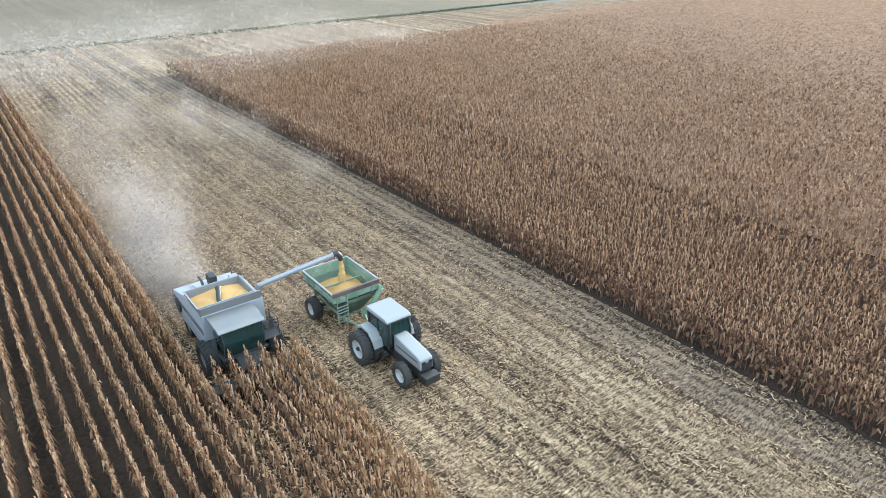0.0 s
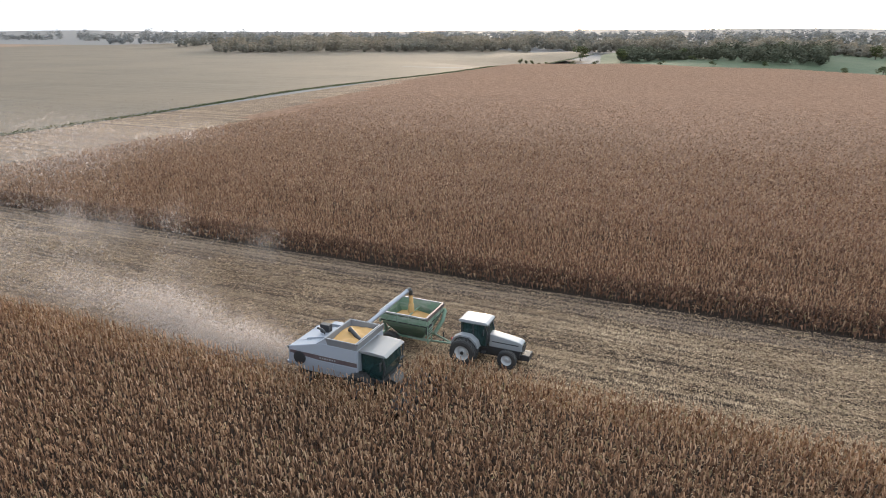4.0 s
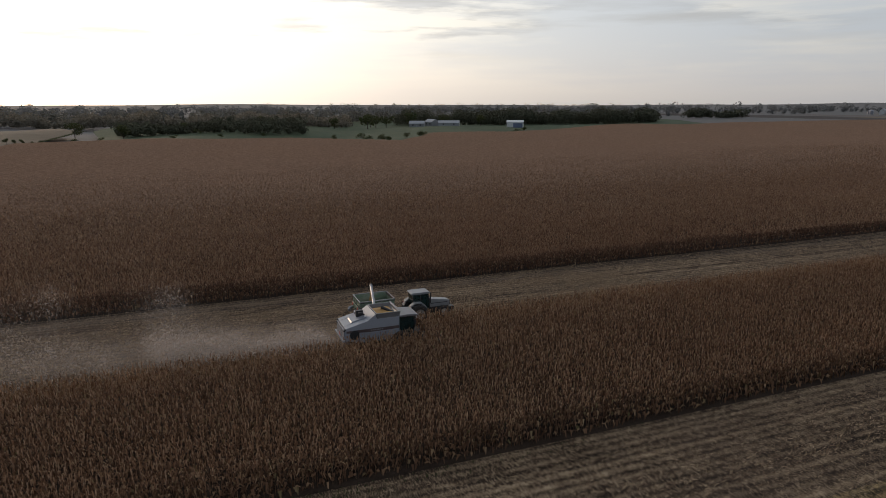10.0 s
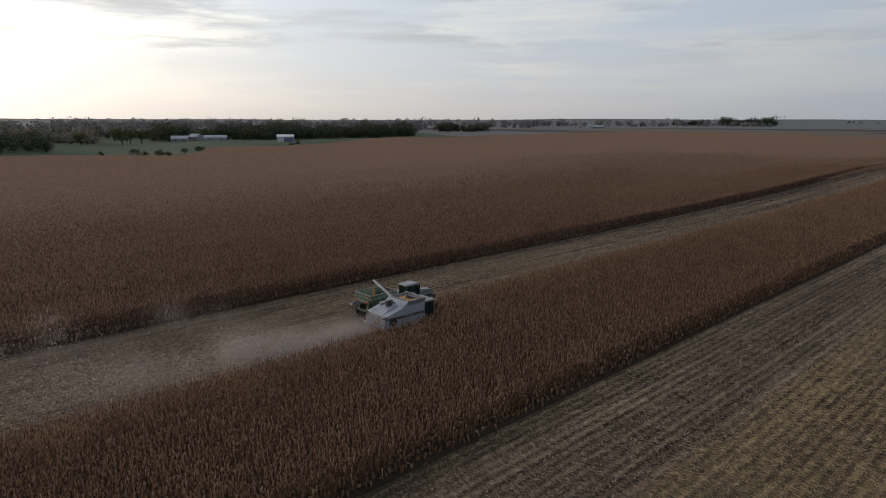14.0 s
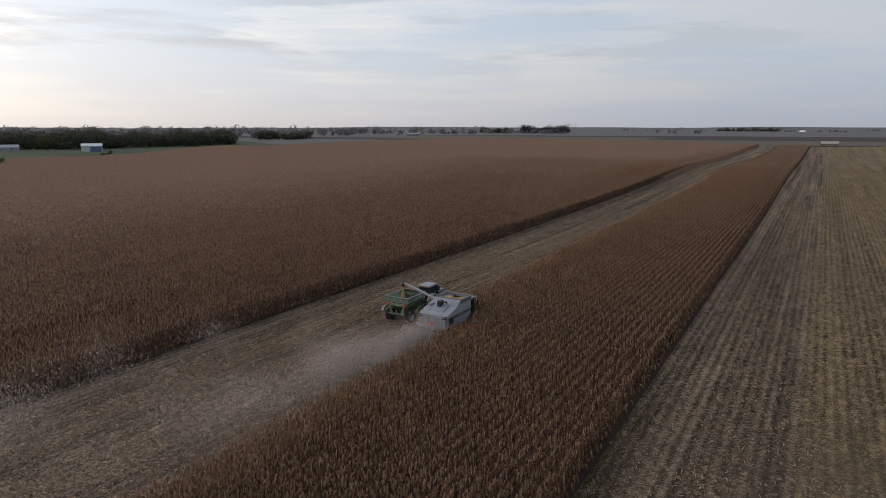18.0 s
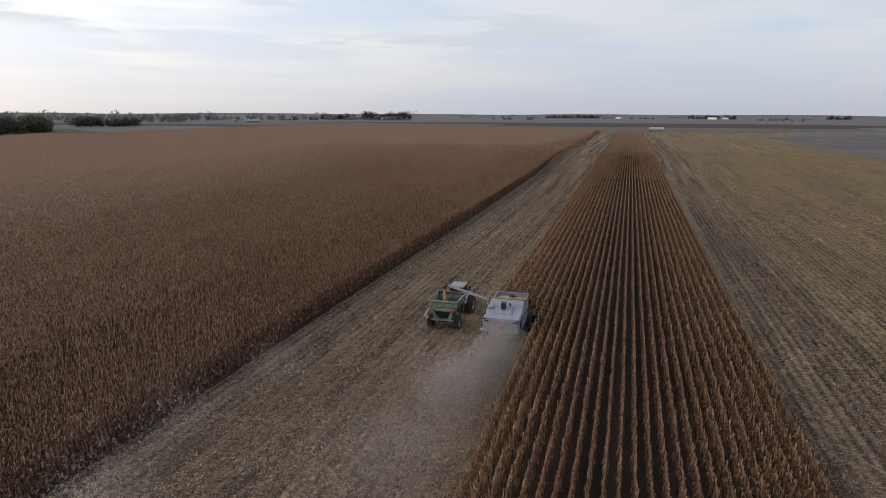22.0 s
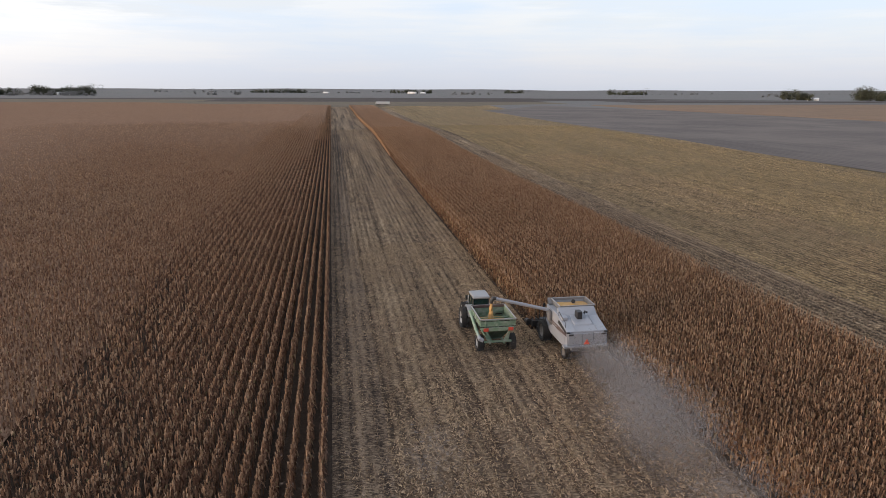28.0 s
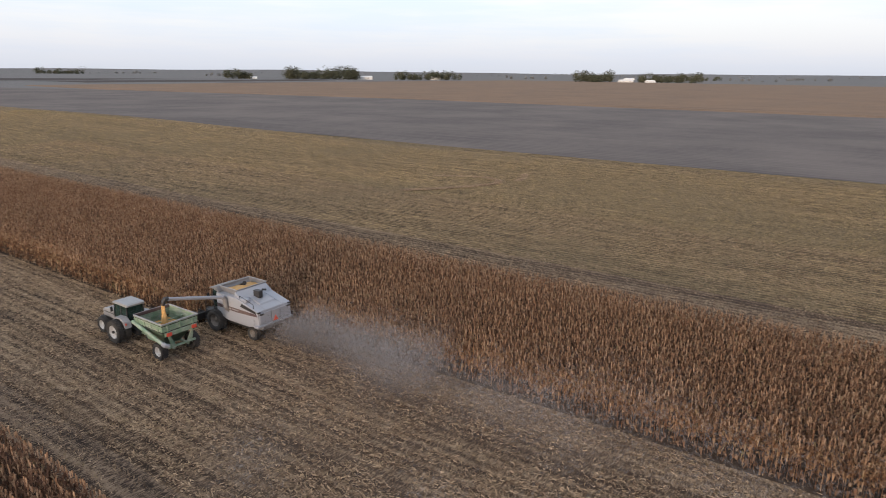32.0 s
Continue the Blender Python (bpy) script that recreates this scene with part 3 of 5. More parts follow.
corn("corn_edge_leaves", [plant_spots(BIG_EDGE - ROW, BIG_EDGE, FIELD_SOUTH, 180, 0.2), plant_spots(BIG_EDGE - ROW, BIG_EDGE, 180, FIELD_NORTH, 0.5), plant_spots(BIG_EDGE - 2 * ROW, BIG_EDGE - ROW, -60, 60, 0.26)], 4,
     "low hanging leaves along the edge of the wide cornfield", wide=0.1, stalk=False, tassel=0, spread=0.75, lowest=-0.25, across=0.75, pale=None, start=0.2, mat=CORN_RED)


def corn_ridges(name, x0, x1, y0, y1, step, label, mat, height=1.95):
    """Far rows of corn, each one a ragged ridge with a gap of bare soil on both sides."""
    v, f, off = [], [], 0
    for x in np.arange(x0 + ROW / 2, x1, ROW):
        y = np.arange(y0, y1 + step, step)
        m = len(y)
        y = y + rng.uniform(-0.3, 0.3, m) * step
        top = height * ease((y - y0) / 60) * 0.6 + height * 0.4 + rng.normal(0, 0.13, m)
        mid, w = x + rng.normal(0, 0.035, m), rng.uniform(0.13, 0.25, m)
        lines = [np.stack([mid - 0.14, y, np.full(m, 0.06)], -1), np.stack([mid - w, y, top * 0.62], -1), np.stack([mid, y, top], -1), np.stack([mid + w, y, top * 0.62], -1), np.stack([mid + 0.14, y, np.full(m, 0.06)], -1)]
        v.append(np.concatenate(lines))
        i = np.arange(m - 1)
        for k in range(4):
            f.append(np.stack([i + k * m, i + 1 + k * m, i + 1 + (k + 1) * m, i + (k + 1) * m], -1) + off)
        off += 5 * m
    return tagged(new(name, mesh_of(name, np.concatenate(v), np.concatenate(f), mat)), label, "corn", kind="stuff")


corn_ridges("standing_corn_strip", CUT_EDGE + 3 * ROW, STRIP_EDGE, 150, FIELD_NORTH, 0.9, "distant rows of dry brown corn running to the field end", ROW_TOPS)
corn_ridges("golden_corn_edge", CUT_EDGE, CUT_EDGE + 3 * ROW, 150, FIELD_NORTH, 0.9, "distant golden outer rows of the corn strip", CORN_GOLD_FAR)
corn_ridges("standing_corn_field", BIG_EDGE - 8 * ROW, BIG_EDGE, 200, FIELD_NORTH, 1.2, "distant outer rows of the wide cornfield", ROW_TOPS)


far_rows = [fading(plant_spots(BIG_EDGE - 190 * ROW, BIG_EDGE - 40 * ROW, FIELD_SOUTH, 330, 1.05), -80, -165, 150, 330), fading(plant_spots(BIG_EDGE - 40 * ROW, BIG_EDGE - 18 * ROW, 110, 330, 0.62), -66, -160, 150, 330)]
corn("standing_corn_far", far_rows, 3, "dry brown corn deeper in the wide field", wide=0.2, stalk=False, tassel=0, spread=1.1, mat=CORN_FAR, across=0.7, lowest=0.6)
remote = [fading(plant_spots(BIG_EDGE - 24 * ROW, BIG_EDGE, 240, 500, 0.6), -66, -160, 240, 500), fading(plant_spots(CUT_EDGE, STRIP_EDGE, 240, 520, 0.55), -66, -160, 240, 560)]
corn("standing_corn_far", remote, 2, "distant rows of dry brown corn", wide=0.2, stalk=False, tassel=0, spread=1.0, lowest=0.7, mat=CORN_FAR, across=0.3)


def canopy(name, ring, z, step, label):
    """The closed top of a crop seen from far: a rough sheet with a skirt at the edge."""
    xs = np.array([p[0] for p in ring]), np.array([p[1] for p in ring])
    x = np.arange(xs[0].min(), xs[0].max() + step, step)
    y = np.arange(xs[1].min(), xs[1].max() + step * 2, step * 2)
    cx, cy = np.meshgrid(x, y, indexing="ij")
    mid = inside((cx[:-1, :-1] + step / 2).ravel(), (cy[:-1, :-1] + step).ravel(), ring)
    rise = np.clip(np.maximum((BIG_EDGE - 24 * ROW - cx) / 80, (cy - 90) / 300), 0, 1)
    cz = 0.25 + (z - 0.25) * rise ** 0.7 + rng.normal(0, 0.02, cx.shape)
    i = np.arange(cx.size).reshape(cx.shape)
    q = np.stack([i[:-1, :-1], i[1:, :-1], i[1:, 1:], i[:-1, 1:]], -1).reshape(-1, 4)[mid]
    jx, jy = cx + rng.normal(0, step * 0.12, cx.shape), cy + rng.normal(0, step * 0.2, cx.shape)
    me = mesh_of(name, np.stack([jx, jy, cz], -1).reshape(-1, 3), q, CANOPY)
    return tagged(new(name, me), label, "corn", kind="stuff")


canopy("corn_canopy", [(BIG_EDGE - 24 * ROW, FIELD_SOUTH + 2), (BIG_EDGE - 24 * ROW, 92), (BIG_EDGE - 8 * ROW, 150), (BIG_EDGE - 2 * ROW, FIELD_NORTH - 1)] + BIG[2:], 1.9, 2.5,
       "closed brown top of the wide cornfield far off")
canopy("corn_canopy", [(CUT_EDGE + 0.5, 230), (STRIP_EDGE - 0.5, 230), (STRIP_EDGE - 0.5, FIELD_NORTH), (CUT_EDGE + 0.5, FIELD_NORTH)], 1.75, 1.5, "closed far end of the brown corn strip")


# ---- litter and stubs on the stubble ----
def bare(x):
    """Share of residue left: little beside the wide field, where the soil shows."""
    return (0.35 + 0.65 * ease((x + 18.5) / 5)) * np.where(x > 20, 0.3 + 0.7 * ease((x - 21.5) / 3), 1.0)


def litter(name, x0, x1, y0, y1, per_m2, label, size=0.22, mat=None):
    n = int((x1 - x0) * (y1 - y0) * per_m2)
    lane = x0 + ROW * (np.floor(rng.uniform(0, (x1 - x0) / ROW, n)) + 0.5)
    mat_ = 0.5 + 0.5 * np.sin(lane * 1.37) * np.sin(lane * 0.53 + 1.0)
    x = np.where(rng.random(n) < 0.42, lane + ROW / 2 + rng.normal(0, 0.16, n), rng.uniform(x0, x1, n))
    y = rng.uniform(y0, y1, n)
    thin = rng.random(n) < 0.2 + 0.8 * mat_
    # patches of thick and thin residue, half a metre and several metres across
    heavy = np.zeros(n)
    for cell, share in ((0.55, 0.6), (1.3, 0.5), (5.0, 0.35)):
        grid = rng.random((int((x1 - x0) / cell) + 3, int((y1 - y0) / (cell * 2.4)) + 3))
        u, w = np.clip((x - x0) / cell, 0, grid.shape[0] - 2), np.clip((y - y0) / (cell * 2.4), 0, grid.shape[1] - 2)
        i, j = u.astype(int), w.astype(int)
        a, b = u - i, w - j
        heavy += share * ((grid[i, j] * (1 - a) + grid[i + 1, j] * a) * (1 - b) + (grid[i, j + 1] * (1 - a) + grid[i + 1, j + 1] * a) * b - 0.5)
    thin &= rng.random(n) < np.clip(0.60 + 2.1 * heavy, 0.06, 1) * bare(x)
    x, y = x[thin], y[thin]
    n = len(x)
    p = np.stack([x, y, 0.03 + 0.16 * rng.random(n) ** 2], -1)
    yaw = np.where(rng.random(n) < 0.6, math.pi / 2 + rng.normal(0, 0.4, n), rng.uniform(0, 2 * math.pi, n))
    ln, wd = rng.uniform(0.5, 1.7, n) * size, rng.uniform(0.15, 0.4, n) * size
    out = np.stack([np.cos(yaw), np.sin(yaw), rng.normal(0, 0.25, n)], -1) * ln[:, None]
    side = np.stack([-np.sin(yaw), np.cos(yaw), rng.normal(0, 0.4, n)], -1) * (wd / 2)[:, None]
    v = np.stack([p - side, p + side, p + out * 0.6 + side * 1.1, p + out], 1).reshape(-1, 3)
    v[:, 2] = np.maximum(v[:, 2], 0.025)
    i = np.arange(n)[:, None, None] * 4
    f = (np.array([[0, 1, 2], [0, 2, 3]])[None] + i).reshape(-1, 3)
    # cut stubs in rows
    sx, sy = plant_spots(x0, x1, y0, y1, 0.3, 0.25)
    m = len(sx)
    h = rng.uniform(0.12, 0.34, m)
    r = np.stack([sx, sy, np.full(m, 0.02)], -1)
    a = rng.uniform(0, math.pi, m)
    sd = np.stack([np.cos(a), np.sin(a), np.zeros(m)], -1) * 0.022
    tip = r + np.stack([rng.normal(0, 0.05, m), rng.normal(0, 0.05, m), h], -1)
    v2 = np.stack([r - sd, r + sd, tip], 1).reshape(-1, 3)
    me = mesh_of(name, np.concatenate([v, v2]), np.concatenate([f, np.arange(m * 3).reshape(-1, 3) + len(v)]), mat or LITTER)
    return tagged(new(name, me), label, "crop residue", kind="stuff")


litter("corn_litter", BIG_EDGE, LEFT_EDGE, -62, 42, 165, "chopped pale corn leaves and stubs lying on the stubble", 0.18)
litter("corn_litter", BIG_EDGE, CUT_EDGE, 40, 110, 26, "pale corn leaves on the stubble ahead of the machines", 0.3)
litter("corn_litter", BIG_EDGE, CUT_EDGE, 110, 260, 7, "pale corn leaves on the far stubble", 0.5)
litter("corn_litter", STRIP_EDGE, 56, -65, 55, 27, "chopped pale corn leaves and stubs beside the corn strip", 0.22)
litter("corn_litter", STRIP_EDGE, 60, 55, 150, 11, "pale corn leaves on the stubble beside the corn strip", 0.36)
litter("corn_litter", 25.5, 28.5, -60, 320, 14, "pale swath of combed straw along the stubble", 0.3)
litter("yellow_litter", 56, 110, -60, 110, 12.0, "pale litter lying over the yellowish stubble", 0.26, LITTER_YELLOW)
litter("yellow_litter", 32, 112, 110, 300, 3.2, "far pale litter on the yellowish stubble", 0.48, LITTER_YELLOW)



def swath(points, wide, count, label):
    """A turning mark: pale straw dropped along a curved line."""
    pts = np.array(points, float)
    cum = np.concatenate([[0], np.cumsum(np.hypot(*np.diff(pts, axis=0).T))])
    u = rng.uniform(0, cum[-1], count)
    p = np.stack([np.interp(u, cum, pts[:, 0]) + rng.normal(0, wide, count), np.interp(u, cum, pts[:, 1]) + rng.normal(0, wide, count), np.full(count, 0.09)], -1)
    v, f = blades(p, rng.uniform(0, 6.3, count), rng.uniform(0.02, 0.12, count), rng.uniform(0.2, 0.5, count), rng.uniform(0, 0.08, count), rng.uniform(0.06, 0.16, count), np.zeros(count))
    tagged(new("straw_swath", mesh_of("straw_swath", v, f, LITTER)), label, "crop residue", kind="stuff")


swath([(57, 33), (62, 29), (68, 25.5), (73, 23.5), (76.5, 25), (78, 29), (77, 33), (74, 38)], 0.4, 6500, "pale hooked turning mark of dropped straw")
swath([(78, 22), (82, 22.5), (87, 25)], 0.32, 1600, "short pale turning mark of dropped straw")
n = 2000
spot = STRIP_EDGE + 0.1 + np.abs(rng.normal(0, 0.9, n))
along = -24 + rng.normal(0, 13, n) + 1.5 * np.sin(np.arange(n))
v, f = blades(np.stack([spot, along, np.full(n, 0.03)], -1), rng.uniform(0, 6.3, n), rng.uniform(0.05, 0.22, n), rng.uniform(0.08, 0.25, n), rng.uniform(0, 0.15, n), rng.uniform(0.03, 0.08, n), np.zeros(n))
tagged(new("weeds", mesh_of("weeds", v, f, LEAF)), "low green weeds at the foot of the corn", "weeds", kind="stuff")

# ---- building blocks for the machines ----
def part(name, bm, mat, parent, label="", smooth=False):
    """Link a bmesh, made in world places, as one mesh under a thing or a part."""
    me = bpy.data.meshes.new(name)
    bmesh.ops.recalc_face_normals(bm, faces=bm.faces[:])
    bm.to_mesh(me), bm.free()
    me.materials.append(mat)
    if smooth:
        for p in me.polygons:
            p.use_smooth = True
    ob = new(name, me)
    ob.parent = parent
    base = parent
    while base.parent:
        base = base.parent
    ob.matrix_parent_inverse = base.matrix_basis.inverted()
    if parent is not base:
        ob.matrix_parent_inverse = Matrix.Identity(4)
    return tagged(ob, label)


def thing(name, at, label, category, group=""):
    ob = new(name)
    ob.matrix_basis = pose(*at)
    return tagged(ob, label, category, group)


def box(x0, x1, y0, y1, z0, z1, bevel=0.02, bm=None):
    own = bmesh.new()
    bmesh.ops.create_cube(own, size=1.0, matrix=Matrix.Translation(((x0 + x1) / 2, (y0 + y1) / 2, (z0 + z1) / 2)) @ Matrix.Diagonal((x1 - x0, y1 - y0, z1 - z0, 1)))
    return joined(own, bevel, bm)


def joined(own, bevel, bm):
    if bevel:
        bmesh.ops.bevel(own, geom=own.edges[:], offset=bevel, segments=2, affect="EDGES", profile=0.6)
    if bm is None:
        return own
    me = bpy.data.meshes.new("swap")
    own.to_mesh(me), own.free()
    bm.from_mesh(me)
    bpy.data.meshes.remove(me)
    return bm


def prism(profile, x0, x1, bevel=0.03, bm=None, axis="x"):
    """A side profile (y, z) drawn out along x, or (x, z) drawn out along y."""
    own = bmesh.new()
    at = (lambda u, a, b: (u, a, b)) if axis == "x" else (lambda u, a, b: (a, u, b))
    near, far_ = [own.verts.new(at(x0, *p)) for p in profile], [own.verts.new(at(x1, *p)) for p in profile]
    own.faces.new(near), own.faces.new(far_[::-1])
    for i in range(len(profile)):
        j = (i + 1) % len(profile)
        own.faces.new((near[j], near[i], far_[i], far_[j]))
    return joined(own, bevel, bm)


def tube(points, r, bm=None, segs=14, ends=True):
    """A round bar through points; r is one radius or one for each point."""
    own = bmesh.new()
    rs = r if isinstance(r, (list, tuple)) else [r] * len(points)
    rings = []
    for i, p in enumerate(points):
        d = Vector(points[min(i + 1, len(points) - 1)]) - Vector(points[max(i - 1, 0)])
        q = d.to_track_quat("Z", "Y")
        rings.append([own.verts.new(Vector(p) + q @ Vector((rs[i] * math.cos(a), rs[i] * math.sin(a), 0))) for a in (2 * math.pi * s / segs for s in range(segs))])
    for a, b in zip(rings, rings[1:]):
        for s in range(segs):
            own.faces.new((a[s], a[(s + 1) % segs], b[(s + 1) % segs], b[s]))
    if ends:
        own.faces.new(rings[0][::-1]), own.faces.new(rings[-1])
    return joined(own, 0, bm)


def loft(rects, bm=None, cap=True, bevel=0.0):
    """Stacked rectangles (x0, x1, y0, y1, z)."""
    own = bmesh.new()
    rings = [[own.verts.new(c) for c in ((x0, y0, z), (x1, y0, z), (x1, y1, z), (x0, y1, z))] for x0, x1, y0, y1, z in rects]
    for a, b in zip(rings, rings[1:]):
        for s in range(4):
            own.faces.new((a[s], a[(s + 1) % 4], b[(s + 1) % 4], b[s]))
    if cap:
        own.faces.new(rings[0][::-1]), own.faces.new(rings[-1])
    return joined(own, bevel, bm)


def lathe(profile, x, y, z, segs=36):
    """A profile (radius, offset along x) turned about a line along x."""
    bm = bmesh.new()
    rings = []
    for r, dx in profile:
        rings.append([bm.verts.new((x + dx, y + r * math.cos(a), z + r * math.sin(a))) for a in (2 * math.pi * s / segs for s in range(segs))])
    for a, b in zip(rings, rings[1:]):
        for s in range(segs):
            bm.faces.new((a[s], a[(s + 1) % segs], b[(s + 1) % segs], b[s]))
    return bm


def wheel(parent, x, y, r, width, side, rim_mat, name="wheel", lugs=20):
    """A farm wheel: tyre with bar lugs, dished rim and hub."""
    h = width / 2
    tyre = lathe([(r * 0.55, -h * 0.8), (r * 0.72, -h), (r * 0.88, -h), (r * 0.95, -h * 0.72), (r * 0.965, 0), (r * 0.95, h * 0.72), (r * 0.88, h), (r * 0.72, h), (r * 0.55, h * 0.8), (r * 0.55, -h * 0.8)], x, y, r)
    for i in range(lugs):
        for s in (-1, 1):
            a = 2 * math.pi * (i + (0.5 if s > 0 else 0)) / lugs
            own = bmesh.new()
            bmesh.ops.create_cube(own, size=1.0, matrix=Matrix.Translation((x, y, r)) @ pose(0, 0, 0, math.degrees(a), 0, 0) @ pose(s * h * 0.48, 0, r * 0.965, 0, 0, s * 35) @ Matrix.Diagonal((h * 1.05, r * 0.075, r * 0.075, 1)))
            joined(own, 0, tyre)
    w = part(name, tyre, TYRE, parent, "black lugged tyre dusted with soil")
    part("rim", lathe([(0.0, side * h * 0.25), (r * 0.2, side * h * 0.25), (r * 0.24, side * h * 0.05), (r * 0.44, side * h * 0.1), (r * 0.5, side * h * 0.62), (r * 0.56, side * h * 0.8)], x, y, r, 28), rim_mat, w, "", True)
    part("hub", tube([(x, y, r), (x + side * h * 0.45, y, r)], r * 0.13), rim_mat, w)
    return w


def ring_box(x0, x1, y0, y1, z0, z1, thick, flare=0.0):
    """Four upright walls with open top and bottom, leaning out by flare."""
    bm = bmesh.new()

    def loop(a, z):
        return [bm.verts.new(c) for c in ((x0 - a, y0 - a, z), (x1 + a, y0 - a, z), (x1 + a, y1 + a, z), (x0 - a, y1 + a, z))]
    o0, o1, i1, i0 = loop(0, z0), loop(flare, z1), loop(flare - thick, z1), loop(-thick, z0)
    for a, b in ((o0, o1), (o1, i1), (i1, i0), (i0, o0)):
        for s in range(4):
            bm.faces.new((a[s], a[(s + 1) % 4], b[(s + 1) % 4], b[s]))
    return bm


def heap(x0, x1, y0, y1, z_edge, peaks, n=26):
    """A pile of grain: peaks are (x, y, height, spread)."""
    xs, ys = np.linspace(x0, x1, n), np.linspace(y0, y1, n)
    bm = bmesh.new()
    grid = []
    for x in xs:
        line = []
        for y in ys:
            z = z_edge + max([h * max(0.0, 1 - math.hypot(x - px, y - py) / s) for px, py, h, s in peaks] + [0]) + noise.noise((x * 3, y * 3, 0)) * 0.025
            line.append(bm.verts.new((x, y, z)))
        grid.append(line)
    for i in range(n - 1):
        for j in range(n - 1):
            bm.faces.new((grid[i][j], grid[i + 1][j], grid[i + 1][j + 1], grid[i][j + 1]))
    return bm


# ---- the combine ----
def build_combine():
    c = thing("combine_harvester", (0.02, 3.5, 0), "silver-grey combine harvester unloading yellow corn while cutting", "combine harvester")
    body = part("body", prism([(0.66, 1.5), (0.78, 2.58), (3.2, 3.2), (5.65, 3.2), (5.65, 1.5), (4.4, 1.15), (1.9, 1.15)], -1.58, 1.62, 0.05), SILVER, c, "silver sheet-metal body with sloping rear deck")
    for x0, x1 in ((1.625, 1.645), (-1.605, -1.585)):
        stripe = part("side_stripe", prism([(0.83, 2.18), (0.86, 2.36), (5.6, 2.36), (5.6, 2.1), (3.0, 2.06)], x0, x1, 0.0), DARK_STRIPE, c, "dark maroon stripe along the side")
        for i in range(7):
            y = 3.0 + i * 0.17
            part("mark", box(x0 - 0.004 if x0 < 0 else x1, x0 if x0 < 0 else x1 + 0.004, y, y + 0.11, 2.17, 2.27, 0), WHITE, stripe)
    # rear wall: upper lip, door seams, vents, low plates
    part("rear_panel", box(-0.35, 0.45, 0.62, 0.70, 1.56, 2.44, 0.015), SILVER, c, "lift-off rear service panel")
    part("rear_panel", box(0.5, 1.5, 0.64, 0.72, 1.56, 2.44, 0.015), SILVER, c)
    part("rear_panel", box(-1.48, -0.4, 0.64, 0.72, 1.56, 2.44, 0.015), SILVER, c)
    part("lower_lip", box(-1.85, 1.62, 0.5, 0.95, 1.36, 1.52, 0.02), SILVER, c, "wide lip under the rear wall")
    for x in (-1.28, 1.32):
        part("rear_vent", box(x - 0.19, x + 0.19, 0.62, 0.74, 2.28, 2.42, 0.01), BLACK, c, "black louvred vent")
    sign = part("warning_triangle", prism([(-0.26, 1.57), (0.22, 1.57), (-0.02, 1.99)], 0.585, 0.605, 0, axis="y"), ORANGE, c, "orange slow-vehicle triangle")
    part("triangle_centre", prism([(-0.13, 1.645), (0.09, 1.645), (-0.02, 1.84)], 0.575, 0.583, 0, axis="y"), RED, sign)
    # rear deck: hood, intake, exhaust, ridge lines
    part("engine_hood", prism([(1.45, 2.74), (1.55, 2.87), (2.7, 3.16), (2.95, 3.16), (2.95, 2.9)], -0.7, 0.75, 0.03), SILVER, c, "raised engine hood on the deck")
    part("air_intake", box(-0.28, 0.12, 2.1, 2.75, 3.05, 3.62, 0.04), BLACK, c, "black air intake box")
    part("intake_screen", box(-1.45, -1.0, 2.2, 3.1, 2.95, 3.2, 0.05), SILVER, c)
    part("exhaust", tube([(0.5, 2.7, 3.0), (0.5, 2.7, 3.35), (0.5, 2.55, 3.5), (0.5, 2.2, 3.55)], 0.075), BLACK, c, "bent black exhaust pipe")
    part("rotary_screen", tube([(1.6, 1.55, 1.95), (1.7, 1.55, 1.95)], 0.42, segs=28), BLACK, c, "round black air screen in the side")
    part("side_door", box(1.625, 1.65, 2.4, 4.0, 1.3, 2.02, 0.01), SILVER, c)
    part("side_door", box(1.625, 1.65, 4.1, 5.55, 1.55, 2.02, 0.01), SILVER, c)
    part("side_door", box(-1.61, -1.585, 1.2, 3.2, 1.3, 2.02, 0.01), SILVER, c)
    part("side_recess", prism([(0.95, 2.38), (0.98, 2.56), (2.55, 2.9), (2.75, 2.62)], -1.62, -1.59, 0.0), BLACK, c, "black recess under the edge of the deck")
    for x in (-1.5, 1.5):
        part("rear_lamp", box(x - 0.14, x + 0.14, 0.66, 0.8, 2.46, 2.56, 0.02), BLACK, c, "dark rear work lamp")
    for x in (-0.85, 0.85):
        part("deck_seam", prism([(0.8, 2.6), (0.8, 2.615), (3.1, 3.19), (3.1, 3.175)], x - 0.015, x + 0.015, 0), STEEL, c)
    part("deck_rail", tube([(-1.5, 1.3, 2.72), (-1.5, 1.3, 3.05), (-1.5, 2.9, 3.45), (-1.5, 2.9, 3.1)], 0.022, segs=8), BLACK, c)
    # grain tank
    tank = part("grain_tank", ring_box(-1.1, 1.6, 3.62, 5.52, 3.12, 3.66, 0.06, 0.09), ZINC, c, "open grain tank with bright rim")
    part("tank_rim", ring_box(-1.22, 1.72, 3.5, 5.64, 3.63, 3.69, 0.05), WHITE, tank, "white rim")
    part("tank_extension", prism([(5.3, 3.25), (5.64, 3.64), (5.78, 3.68), (5.65, 3.2)], -1.5, 1.65, 0.02), ZINC, tank)
    part("tank_rear_slope", prism([(2.72, 3.06), (3.5, 3.6), (3.6, 3.1)], -1.42, 1.6, 0.02), SILVER, tank, "sloping rear wall of the tank")
    part("tank_floor", box(-1.05, 1.55, 3.66, 5.48, 3.1, 3.16, 0), ZINC, tank)
